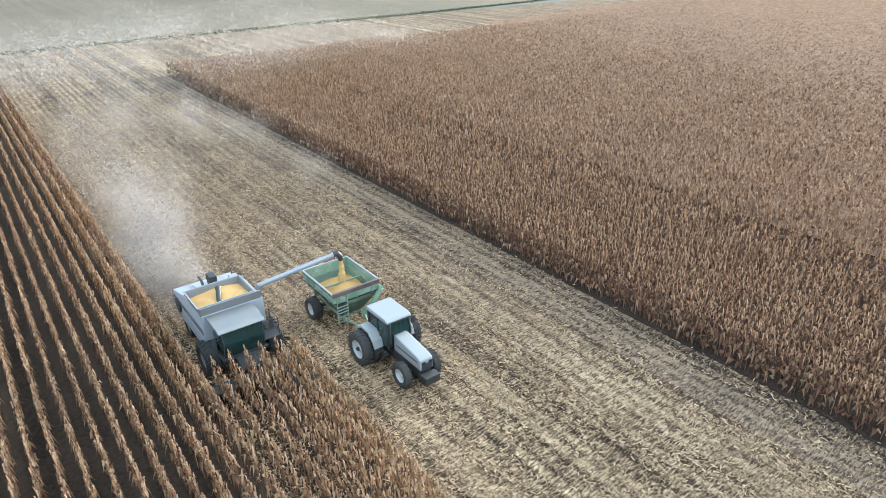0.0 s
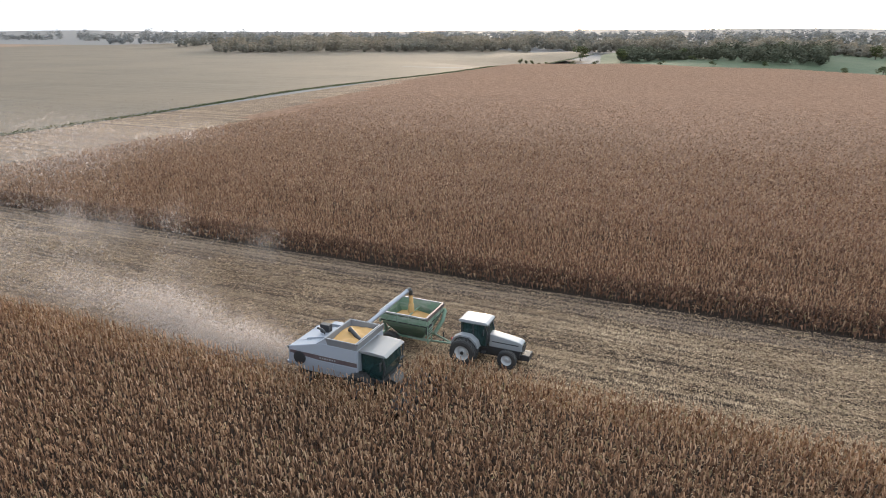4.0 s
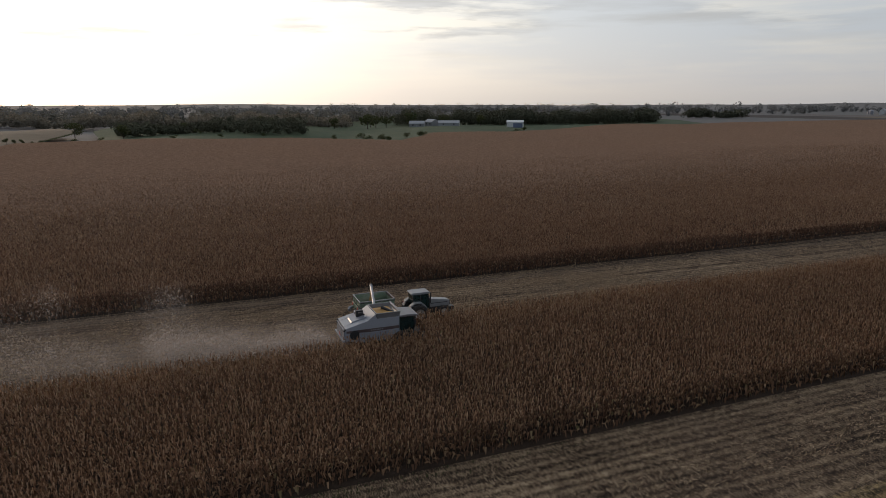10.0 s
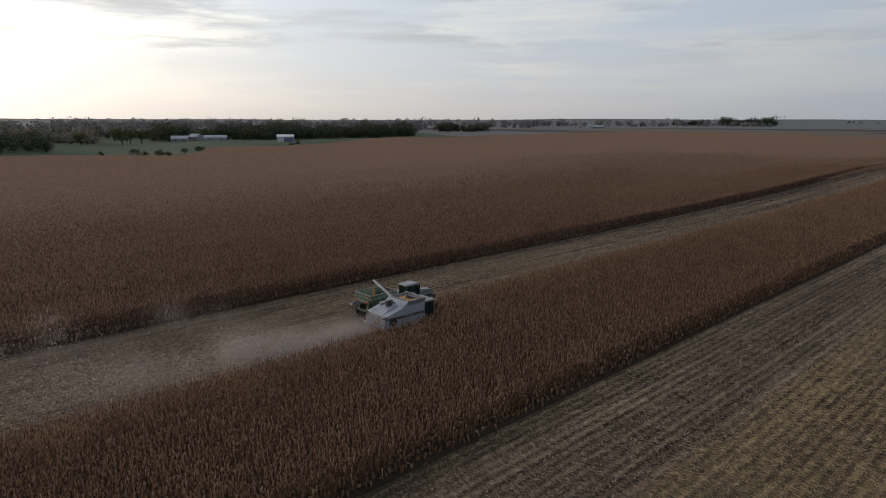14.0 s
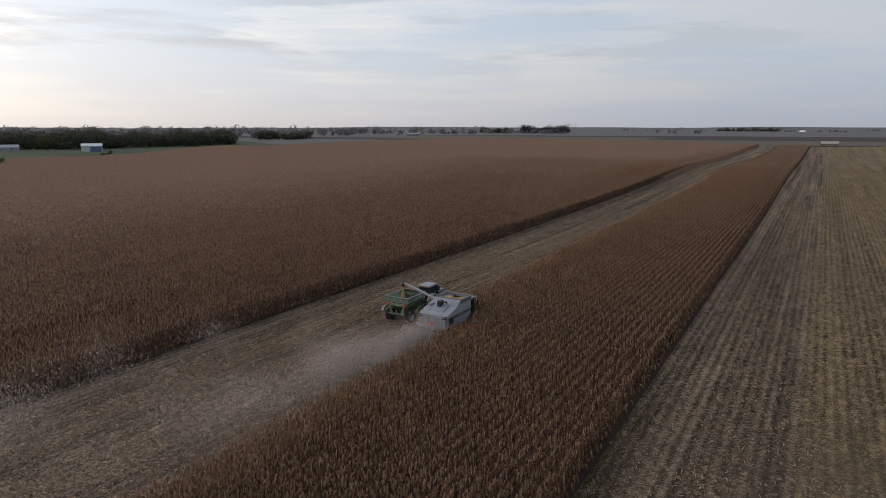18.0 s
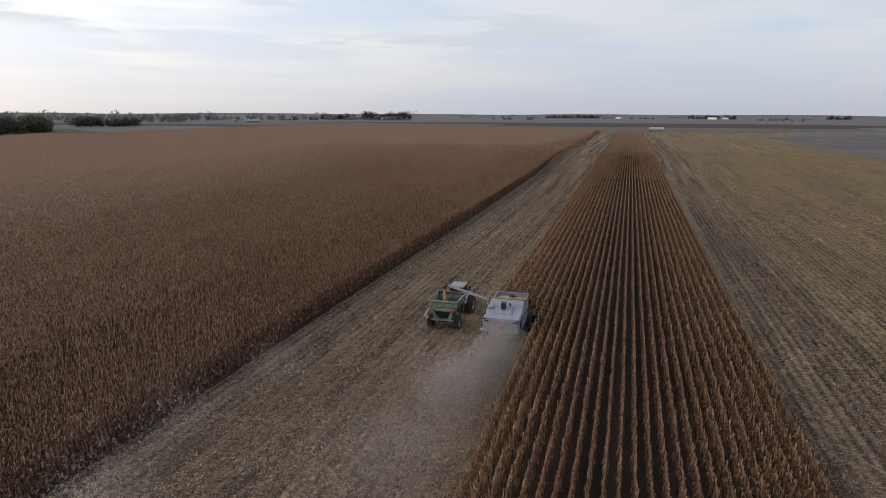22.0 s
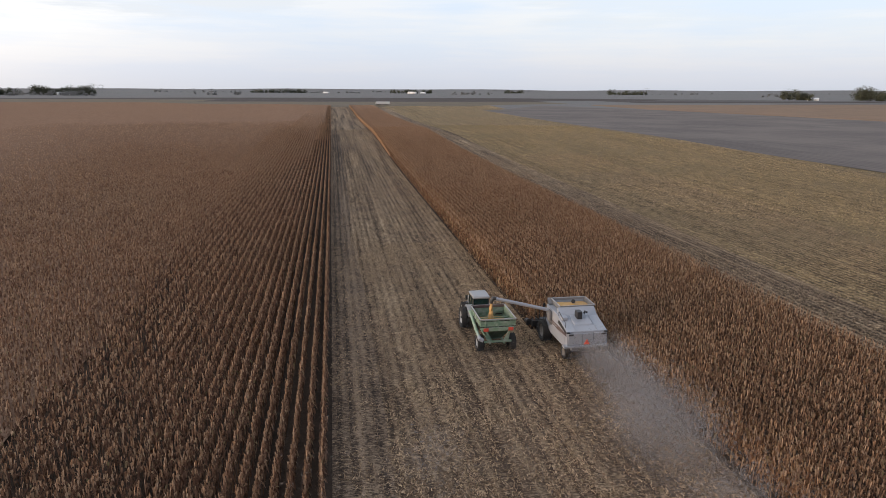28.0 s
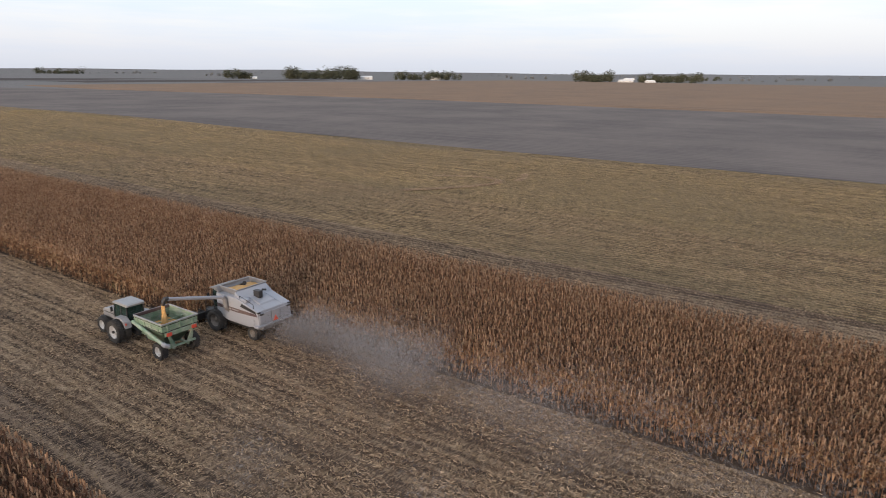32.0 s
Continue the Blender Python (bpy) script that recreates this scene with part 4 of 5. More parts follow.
    part("grain", heap(-1.06, 1.56, 3.66, 5.48, 3.3, [(0.1, 4.3, 0.28, 1.3), (0.9, 4.8, 0.2, 0.9), (-0.6, 4.9, 0.2, 0.8)]), GRAIN, tank, "heaped yellow corn kernels", True)
    part("filling_auger", tube([(0.55, 5.4, 3.25), (0.4, 4.9, 3.5), (0.25, 4.5, 3.72), (0.2, 4.35, 3.74)], [0.13, 0.13, 0.13, 0.17]), BLACK, tank, "dark elbow of the filling auger")
    # cab with wide roof
    cab = part("cab", prism([(5.66, 1.35), (5.66, 3.0), (7.15, 3.0), (7.3, 2.2), (7.05, 1.35)], -0.8, 1.2, 0.04), GLASS, c, "dark glazed operator cab")
    for x in (-0.82, 1.16):
        part("cab_post", prism([(7.06, 2.98), (7.14, 2.98), (7.3, 2.2), (7.08, 1.4), (7.0, 1.4), (7.2, 2.2)], x, x + 0.07, 0.01), BLACK, cab)
    part("cab_floor", box(-0.95, 1.35, 5.7, 7.2, 1.2, 1.36, 0.02), BLACK, cab)
    roof = part("cab_roof", prism([(5.62, 3.0), (5.62, 3.14), (6.4, 3.2), (7.3, 3.14), (7.52, 3.04), (7.48, 2.98)], -0.86, 1.45, 0.04), ZINC, cab, "broad pale cab roof with a rounded front")
    part("roof_step", box(-0.95, -0.6, 5.62, 6.8, 2.96, 3.1, 0.03), ZINC, cab)
    for x in (-1.25, 1.62):
        arm = part("mirror", box(x - 0.1, x + 0.1, 7.15, 7.2, 2.2, 2.75, 0.02), BLACK, c)
        part("mirror_arm", tube([(x, 7.17, 2.5), (x * 0.62, 7.0, 2.6)], 0.02, segs=8), BLACK, arm)
    # ladder and platform beside the cab
    part("platform", box(-1.75, -0.85, 5.7, 7.0, 1.5, 1.56, 0.01), BLACK, c)
    part("platform_rail", tube([(-1.72, 5.8, 1.55), (-1.72, 5.8, 2.5), (-1.72, 6.9, 2.5), (-1.72, 6.9, 1.55)], 0.025, segs=8), BLACK, c)
    lad = tube([(-1.85, 6.3, 1.5), (-2.05, 6.3, 0.5)], 0.03, segs=8)
    tube([(-1.85, 6.75, 1.5), (-2.05, 6.75, 0.5)], 0.03, lad, 8)
    for i in range(4):
        f = (i + 0.5) / 4
        tube([(-1.85 - 0.2 * f, 6.3, 1.5 - f), (-1.85 - 0.2 * f, 6.75, 1.5 - f)], 0.025, lad, 8)
    part("ladder", lad, BLACK, c)
    # running gear
    for s in (-1, 1):
        wheel(c, s * 1.62, 5.7, 0.9, 0.74, s, RIM_DARK, "front_wheel", 22)
        wheel(c, s * 1.25, 1.75, 0.58, 0.42, s, RIM_DARK, "rear_wheel", 16)
    part("front_axle", tube([(-1.5, 5.7, 0.9), (1.5, 5.7, 0.9)], 0.16), BLACK, c)
    part("rear_axle", tube([(-1.2, 1.75, 0.58), (1.2, 1.75, 0.58)], 0.1), BLACK, c)
    part("chassis", box(-1.2, 1.2, 1.2, 5.6, 0.75, 1.3, 0.04), BLACK, c)
    part("straw_chopper", prism([(0.75, 1.4), (1.5, 1.4), (1.4, 0.9), (0.85, 0.95)], -1.1, 1.1, 0.03), STEEL, c, "straw chopper under the rear")
    # feeder and corn head
    part("feeder_house", prism([(6.2, 1.05), (6.2, 1.6), (8.1, 1.05), (8.1, 0.45)], -0.45, 0.75, 0.03), BLACK, c)
    head = part("corn_head", prism([(8.05, 0.3), (8.05, 0.85), (8.25, 0.85), (8.6, 0.55), (8.6, 0.3)], -1.95, 2.8, 0.03), BLACK, c, "dark six-row corn head with pointed snouts")
    part("cross_auger", tube([(-1.9, 8.55, 0.66), (2.75, 8.55, 0.66)], 0.16), BLACK, head)
    for i in range(7):
        x = CUT_EDGE + 0.05 + i * ROW
        snout = loft([(x - 0.27, x + 0.27, 8.6, 8.75, 0.3), (x - 0.25, x + 0.25, 8.6, 8.8, 0.7)], None)
        tube([(x, 8.7, 0.55), (x, 9.5, 0.42), (x, 10.25, 0.16)], [0.25, 0.2, 0.02], snout, 10)
        part("snout", snout, BLACK, head)
    # unloading auger
    post = part("auger_elbow", tube([(-1.45, 4.3, 2.0), (-1.75, 4.3, 2.35), (-1.78, 4.3, 2.95), (-1.95, 4.33, 3.15)], [0.2, 0.2, 0.2, 0.18]), ZINC, c, "grey elbow of the unloading auger")
    arm = part("unloading_auger", tube([(-1.85, 4.31, 3.14), (-4.0, 4.73, 3.6), (-6.05, 5.13, 4.03)], 0.135), STEEL, c, "long silver unloading auger swung out over the cart")
    for f in (0.03, 0.5, 0.97):
        p, q = Vector((-1.85, 4.31, 3.14)), Vector((-6.05, 5.13, 4.03))
        a = p.lerp(q, f)
        part("clamp", tube([tuple(a), tuple(a + (q - p).normalized() * 0.09)], 0.16), STEEL, arm)
    part("spout", tube([(-5.98, 5.12, 4.05), (-6.22, 5.17, 4.05), (-6.36, 5.2, 3.86), (-6.38, 5.2, 3.62)], [0.15, 0.17, 0.16, 0.14]), BLACK, arm, "black rubber spout")
    return c


# ---- the grain cart ----
def build_cart():
    g = thing("grain_cart", (-6.17, 5.2, 0), "pale green grain cart half full of yellow corn", "grain cart")
    x0, x1, y0, y1 = -7.62, -4.72, 3.62, 7.16
    upper = part("upper_box", ring_box(x0 + 0.06, x1 - 0.06, y0 + 0.06, y1 - 0.06, 2.22, 2.82, 0.05, 0.06), GREEN, g, "pale green upper box with open top")
    part("rim", ring_box(x0 - 0.02, x1 + 0.02, y0 - 0.02, y1 + 0.02, 2.78, 2.85, 0.09), WHITE, upper, "worn pale top rail")
    for z in (2.5, 2.28):
        part("rib", ring_box(x0 + 0.02, x1 - 0.02, y0 + 0.02, y1 - 0.02, z, z + 0.05, 0.05), GREEN, upper)
    for z in (2.17, 2.66):
        part("groove", ring_box(x0 + 0.01, x1 - 0.01, y0 + 0.01, y1 - 0.01, z, z + 0.06, 0.03), BLACK, upper, "dark groove round the box")
    hop = loft([(x0 + 0.09, x1 - 0.09, y0 + 0.09, y1 - 0.09, 2.23), (x0 + 0.25, x1 - 0.25, y0 + 0.35, y1 - 0.2, 1.85), (-6.75, -5.6, 4.7, 6.4, 0.85)], cap=False)
    bmesh.ops.solidify(hop, geom=hop.faces[:], thickness=0.03)
    hopper = part("hopper", hop, GREEN, g, "tapering green hopper")
    part("hopper_floor", box(-6.8, -5.55, 4.65, 6.45, 0.8, 0.88, 0.01), GREEN, hopper)
    for x in (x0 + 0.45, (x0 + x1) / 2, x1 - 0.45):
        for y, s in ((y0, 1), (y1, -1)):
            part("stake", box(x - 0.04, x + 0.04, y - 0.01 if s > 0 else y - 0.07, y + 0.07 if s > 0 else y + 0.01, 2.2, 2.78, 0.01), GREEN, upper)
    for y in np.linspace(y0 + 0.5, y1 - 0.5, 4):
        for x in (x0, x1):
            part("stake", box(x - 0.02, x + 0.02, y - 0.04, y + 0.04, 2.2, 2.78, 0.01), GREEN, upper)
    part("front_board", box(x0 + 0.02, x1 - 0.02, y1 - 0.1, y1 + 0.05, 2.62, 2.86, 0.01), DARK_STRIPE, upper, "dark board along the front rim")
    part("inside_brace", box(x0 + 0.1, x1 - 0.1, 5.35, 5.42, 2.3, 2.38, 0.01), GREEN_IN, upper)
    part("grain", heap(x0 + 0.26, x1 - 0.26, y0 + 0.38, y1 - 0.22, 1.88, [(-6.3, 5.2, 0.5, 1.5)]), GRAIN, g, "yellow corn heaped under the spout", True)
    # frame, axle, tongue
    for x in (-6.75, -5.6):
        part("frame_rail", box(x - 0.07, x + 0.07, 3.7, 7.0, 0.72, 0.88, 0.02), GREEN, g)
    for s in (-1, 1):
        wheel(g, -6.17 + s * 1.3, 4.35, 0.66, 0.55, s, RIM, "wheel", 18)
    part("axle", tube([(-7.4, 4.35, 0.66), (-4.95, 4.35, 0.66)], 0.1), BLACK, g)
    ton = tube([(-6.7, 6.9, 0.8), (-6.3, 8.2, 0.62), (-6.26, 8.75, 0.58)], 0.07)
    tube([(-5.65, 6.9, 0.8), (-6.15, 8.2, 0.62), (-6.26, 8.75, 0.58)], 0.07, ton)
    part("tongue", ton, GREEN, g)
    part("jack", tube([(-6.55, 7.6, 0.4), (-6.55, 7.6, 1.15)], 0.05), BLACK, g)
    # rear frame legs, lamp bar and reflectors
    for x, a in ((x0 + 0.4, 1), (x1 - 0.4, -1)):
        part("rear_leg", prism([(x, 2.0), (x + a * 0.12, 2.0), (x + a * 0.62, 1.0), (x + a * 0.2, 1.0)], 3.62, 3.72, 0.02, axis="y"), GREEN, g)
    part("rear_bar", box(x0 + 0.35, x1 - 0.35, 3.56, 3.7, 0.92, 1.06, 0.02), GREEN, g)
    bar = part("lamp_bar", box(x0 + 0.15, x1 - 0.15, 3.5, 3.6, 1.9, 2.2, 0.02), GREEN, g)
    for x in (x0 + 0.45, x1 - 0.45):
        part("reflector", box(x - 0.2, x + 0.2, 3.46, 3.5, 1.9, 2.18, 0.03), RED, bar, "dull red rear reflector")
    # front wall: window bars and ladder
    win = part("front_window", box(-5.55, -4.98, 7.0, 7.2, 1.5, 2.1, 0.01), BLACK, g, "dark sight window in the front wall")
    for z in (1.62, 1.8, 1.98):
        part("window_bar", box(-5.57, -4.96, 7.2, 7.24, z - 0.03, z + 0.03, 0.01), GREEN, win)
    lad = box(-5.6, -5.55, 7.1, 7.18, 0.9, 2.75, 0.01)
    box(-5.0, -4.95, 7.1, 7.18, 0.9, 2.75, 0.01, lad)
    for i in range(6):
        box(-5.56, -4.98, 7.12, 7.17, 1.0 + i * 0.3, 1.04 + i * 0.3, 0, lad)
    part("ladder", lad, GREEN, g)
    # folded discharge auger along the left side
    lower = part("discharge_auger", tube([(-7.66, 7.25, 2.3), (-7.72, 5.3, 1.9), (-7.74, 3.45, 1.48)], 0.14), GREEN, g, "folded green discharge auger along the side")
    part("discharge_spout", tube([(-7.74, 3.5, 1.5), (-7.7, 3.25, 1.42), (-7.45, 3.15, 1.3)], [0.16, 0.18, 0.15]), STEEL, lower)
    part("auger_foot", tube([(-6.6, 6.9, 0.9), (-7.2, 7.25, 1.7), (-7.66, 7.25, 2.3)], 0.14), GREEN, lower)
    return g


def build_stream():
    bm = tube([(-6.38, 5.2, 3.66), (-6.4, 5.21, 3.2), (-6.38, 5.22, 2.8), (-6.36, 5.22, 2.3)], [0.13, 0.15, 0.18, 0.24], segs=12)
    for v in bm.verts:
        v.co += Vector((random.uniform(-1, 1), random.uniform(-1, 1), 0)) * 0.025
    me = bpy.data.meshes.new("falling_grain")
    bm.to_mesh(me), bm.free()
    me.materials.append(GRAIN)
    tagged(new("falling_grain", me), "stream of yellow corn pouring from the spout", "grain", kind="stuff")


# ---- the tractor ----
def build_tractor():
    t = thing("tractor", (-6.26, 10.8, 0), "white tractor with dark cab and dual rear wheels pulling the cart", "tractor")
    cx = -6.26
    cab = part("cab", prism([(9.35, 1.2), (9.3, 2.68), (10.95, 2.68), (11.15, 2.0), (11.1, 1.2)], cx - 0.66, cx + 0.66, 0.04), GLASS, t, "glazed cab with dark frame")
    for x in (cx - 0.7, cx + 0.63):
        for prof in ([(9.28, 2.68), (9.37, 2.68), (9.42, 1.2), (9.33, 1.2)], [(10.1, 2.68), (10.19, 2.68), (10.22, 1.2), (10.12, 1.2)], [(10.92, 2.68), (11.0, 2.68), (11.2, 2.0), (11.14, 1.2), (11.04, 1.2), (11.1, 2.0)]):
            part("cab_post", prism(prof, x, x + 0.07, 0.01), BLACK, cab)
    part("seat", box(cx - 0.28, cx + 0.28, 9.7, 10.2, 1.3, 2.1, 0.08), BLACK, cab)
    part("cab_roof", prism([(9.18, 2.68), (9.14, 2.82), (9.3, 2.9), (11.0, 2.9), (11.18, 2.82), (11.2, 2.7)], cx - 0.72, cx + 0.74, 0.05), WHITE, t, "white cab roof with rounded edges")
    part("roof_lamp_strip", box(cx - 0.6, cx + 0.6, 11.1, 11.22, 2.68, 2.76, 0.01), BLACK, t)
    hood = part("hood", prism([(11.15, 1.1), (11.15, 1.98), (11.4, 2.0), (13.2, 1.76), (13.42, 1.66), (13.46, 1.1)], cx - 0.38, cx + 0.38, 0.08), WHITE, t, "long white sloping hood")
    part("hood_stripe", box(cx + 0.385, cx + 0.39, 11.4, 13.2, 1.47, 1.54, 0), BLACK, hood)
    part("hood_stripe", box(cx - 0.39, cx - 0.385, 11.4, 13.2, 1.47, 1.54, 0), BLACK, hood)
    part("grille", box(cx - 0.3, cx + 0.3, 13.44, 13.5, 1.12, 1.45, 0.01), BLACK, hood, "black grille")
    for s in (-1, 1):
        part("headlight", box(cx + s * 0.2 - 0.1, cx + s * 0.2 + 0.1, 13.45, 13.51, 1.48, 1.58, 0.02), GLASS, hood)
    part("engine", box(cx - 0.36, cx + 0.36, 11.1, 13.3, 0.6, 1.15, 0.05), BLACK, t)
    part("frame", box(cx - 0.3, cx + 0.3, 9.0, 13.5, 0.45, 0.85, 0.05), BLACK, t)
    part("front_weights", box(cx - 0.42, cx + 0.42, 13.45, 13.95, 0.55, 0.95, 0.04), BLACK, t, "black front weights")
    part("exhaust", tube([(cx + 0.62, 11.25, 1.6), (cx + 0.62, 11.25, 2.75)], 0.06), BLACK, t)
    for s in (-1, 1):
        prof = [(8.75 + 0.0, 1.25), (8.95, 1.72), (9.4, 1.98), (10.1, 1.95), (10.55, 1.6), (10.7, 1.2), (10.62, 1.2), (10.45, 1.52), (10.05, 1.85), (9.42, 1.88), (9.05, 1.65), (8.85, 1.25)]
        xa, xb = (cx + 0.68, cx + 1.22) if s > 0 else (cx - 1.22, cx - 0.68)
        part("fender", prism(prof, xa, xb, 0.015), WHITE, t, "white rear fender")
        part("fender_lamp", box(cx + s * 1.1 - 0.06, cx + s * 1.1 + 0.06, 8.8, 8.86, 1.5, 1.64, 0.01), RED, t)
        wheel(t, cx + s * 0.92, 9.75, 0.92, 0.48, s, RIM, "rear_wheel", 22)
        wheel(t, cx + s * 1.5, 9.75, 0.92, 0.48, s, RIM, "outer_rear_wheel", 22)
        wheel(t, cx + s * 0.88, 12.6, 0.66, 0.4, s, RIM, "front_wheel", 18)
        part("mirror", box(cx + s * 0.95 - 0.1, cx + s * 0.95 + 0.1, 10.95, 11.0, 2.1, 2.5, 0.02), BLACK, t)
        part("step", box(cx + s * 0.72 - 0.16, cx + s * 0.72 + 0.16, 10.75, 11.05, 0.75, 0.82, 0.01), BLACK, t)
    part("rear_axle", tube([(cx - 1.7, 9.75, 0.92), (cx + 1.7, 9.75, 0.92)], 0.11), BLACK, t)
    part("front_axle", tube([(cx - 0.85, 12.6, 0.66), (cx + 0.85, 12.6, 0.66)], 0.09), BLACK, t)
    part("hitch", box(cx - 0.35, cx + 0.35, 8.7, 9.2, 0.45, 0.85, 0.03), BLACK, t)
    return t


build_combine()
build_cart()
build_stream()
build_tractor()


# ---- dust behind the combine ----
def dust(name, clouds, label):
    """Hanging dust: a swarm of tiny specks. clouds: centre, spread, tilt of drift, count."""
    v = []
    for (x, y, z), (sx, sy, sz), n, *grow in clouds:
        n = int(n * 2.0)
        p = np.stack([rng.normal(x, sx, n), rng.normal(y, sy, n), np.abs(rng.normal(z, sz, n)) + 0.1], -1)
        d = rng.normal(0, 1, (n, 3, 3)) * rng.uniform(0.03, 0.075, n)[:, None, None] * (grow[0] if grow else 1.0)
        v.append((p[:, None, :] + d).reshape(-1, 3))
    v = np.concatenate(v)
    v[:, 2] = np.maximum(v[:, 2], 0.03)
    tagged(new(name, mesh_of(name, v, np.arange(len(v)).reshape(-1, 3), DUST)), label, "dust", kind="stuff")


puff = random.Random(4)
trail = [((0.2, -0.4, 0.8), (1.0, 1.0, 0.4), 2600)]
for x, y in ((-1.8, 5.0), (1.8, 5.0), (-4.9, 4.0), (-7.4, 4.0), (-5.0, 9.6), (-7.4, 9.6)):
    trail.append(((x, y - 0.8, 0.3), (0.6, 0.9, 0.25), 200))
# the plume: puffs that widen and thin as they drift back
for i in range(46):
    y = -1.5 - i * 0.95
    w = 0.8 + i * 0.055
    trail.append(((0.5 + puff.uniform(-1.0, 1.0) * w - i * 0.07, y, 0.9 + puff.uniform(0, 0.9) + 0.03 * i), (w * puff.uniform(0.6, 1.1), puff.uniform(0.8, 1.6), puff.uniform(0.5, 1.0) + 0.01 * i), int(puff.uniform(1900, 4300) * (1.0 if i < 14 else 0.32 if i < 26 else 0.14))))
# older dust, spread over the stubble and lifting
for i in range(44):
    trail.append(((-2 - i * 0.3 + puff.uniform(-6, 4), -24 - i * 1.4, 1.3 + puff.uniform(0, 3.5)), (puff.uniform(1.2, 3.4), puff.uniform(1.2, 3.2), puff.uniform(0.6, 1.7)), int(puff.uniform(50, 700))))
for i in range(9):
    trail.append(((-20 - i * 4 + puff.uniform(-3, 3), -50 - i * 4 + puff.uniform(-5, 5), 4.0), (4.5, 5.0, 1.6), 1000, 1.8))
for i in range(14):
    trail.append(((puff.uniform(-20, -3), puff.uniform(-48, -14), puff.uniform(1.2, 4.0)), (puff.uniform(1.2, 3.2), puff.uniform(1.5, 4.0), puff.uniform(0.7, 1.5)), 300))
for i in range(11):
    trail.append(((puff.uniform(-15, -1), puff.uniform(-46, -12), puff.uniform(1.8, 4.2)), (puff.uniform(0.5, 1.2), puff.uniform(0.6, 1.5), puff.uniform(0.7, 1.5)), 1200))
for i in range(24):
    trail.append(((puff.uniform(-58, 4), puff.uniform(-122, -58), puff.uniform(2.0, 5.0)), (puff.uniform(4, 8), puff.uniform(4, 8), puff.uniform(1.0, 2.5)), 1300, 2.6))
dust("dust_cloud", trail, "pale dust hanging in the air behind the combine")

# ---- trees, hedges and farms in the distance ----
def clumps(centres, radii, per, leaf):
    """Leafy crowns: small leaf-clump faces scattered in uneven balls. centres (n, 3), radii (n, 3)."""
    n = len(centres)
    d = rng.normal(0, 1, (n, per, 3))
    d /= np.linalg.norm(d, axis=2, keepdims=True)
    lump = 0.82 + 0.22 * rng.random((n, per, 1)) ** 0.7
    p = centres[:, None] + d * lump * radii[:, None]
    p = p.reshape(-1, 3)
    n_ = d.reshape(-1, 3) + rng.normal(0, 0.35, (len(p), 3))
    a = np.cross(n_, rng.normal(0, 1, (len(p), 3)))
    b = np.cross(n_, a)
    a *= leaf / np.linalg.norm(a, axis=1, keepdims=True)
    b *= leaf / np.linalg.norm(b, axis=1, keepdims=True)
    v = np.stack([p - a * 0.6, p + b * 0.7, p + a * 0.6, p - b * 0.5], 1).reshape(-1, 3)
    v[:, 2] = np.maximum(v[:, 2], 0.1)
    return v, np.arange(len(v)).reshape(-1, 4)


def woods(name, line, depth, count, height, label, leaf=1.6, per=78, mat=LEAF):
    """A belt of woodland along a line of corners, filled to a depth behind it."""
    pts = np.array(line, float)
    seg = np.hypot(*np.diff(pts, axis=0).T)
    cum = np.concatenate([[0], np.cumsum(seg)])
    u = rng.uniform(0, cum[-1], count)
    x, y = np.interp(u, cum, pts[:, 0]), np.interp(u, cum, pts[:, 1])
    away = np.stack([x, y], -1) / np.hypot(x, y)[:, None]
    back = rng.random(count) ** 1.5 * depth
    x, y = x + away[:, 0] * back, y + away[:, 1] * back
    h = rng.uniform(0.42, 1.18, count) * height * (0.85 + 0.25 * np.sin(u / 31.0) * np.sin(u / 13.0 + 1.0))
    c, r = [], []
    for lobe in range(3):
        s = (1.0, 0.7, 0.6)[lobe]
        c.append(np.stack([x + rng.normal(0, 0.16, count) * h * (lobe > 0), y + rng.normal(0, 0.16, count) * h * (lobe > 0), h * (0.56, 0.4, 0.72)[lobe]], -1))
        r.append(np.stack([h * 0.44 * s, h * 0.44 * s, h * (0.44, 0.34, 0.28)[lobe]], -1))
    v, f = clumps(np.concatenate(c), np.concatenate(r), per // 3, leaf)
    tagged(new(name, mesh_of(name, v, f, mat)), label, "woods", kind="stuff")


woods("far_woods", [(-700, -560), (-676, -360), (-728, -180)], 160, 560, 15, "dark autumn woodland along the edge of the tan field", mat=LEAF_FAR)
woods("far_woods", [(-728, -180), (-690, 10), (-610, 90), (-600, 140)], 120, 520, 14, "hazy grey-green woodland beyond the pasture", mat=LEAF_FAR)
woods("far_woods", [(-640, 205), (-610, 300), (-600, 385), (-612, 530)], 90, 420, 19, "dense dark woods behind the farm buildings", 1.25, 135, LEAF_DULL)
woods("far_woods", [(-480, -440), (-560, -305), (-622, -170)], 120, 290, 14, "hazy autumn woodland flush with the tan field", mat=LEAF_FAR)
woods("far_woods", [(-500, -60), (-475, 0), (-462, 38), (-472, 74)], 100, 230, 10.5, "dark trees filling the valley behind the corn", 1.0, 135, LEAF_DULL)
woods("far_woods", [(-742, 690), (-668, 738)], 40, 70, 15, "small grove of trees standing in the fields", mat=LEAF_DULL)
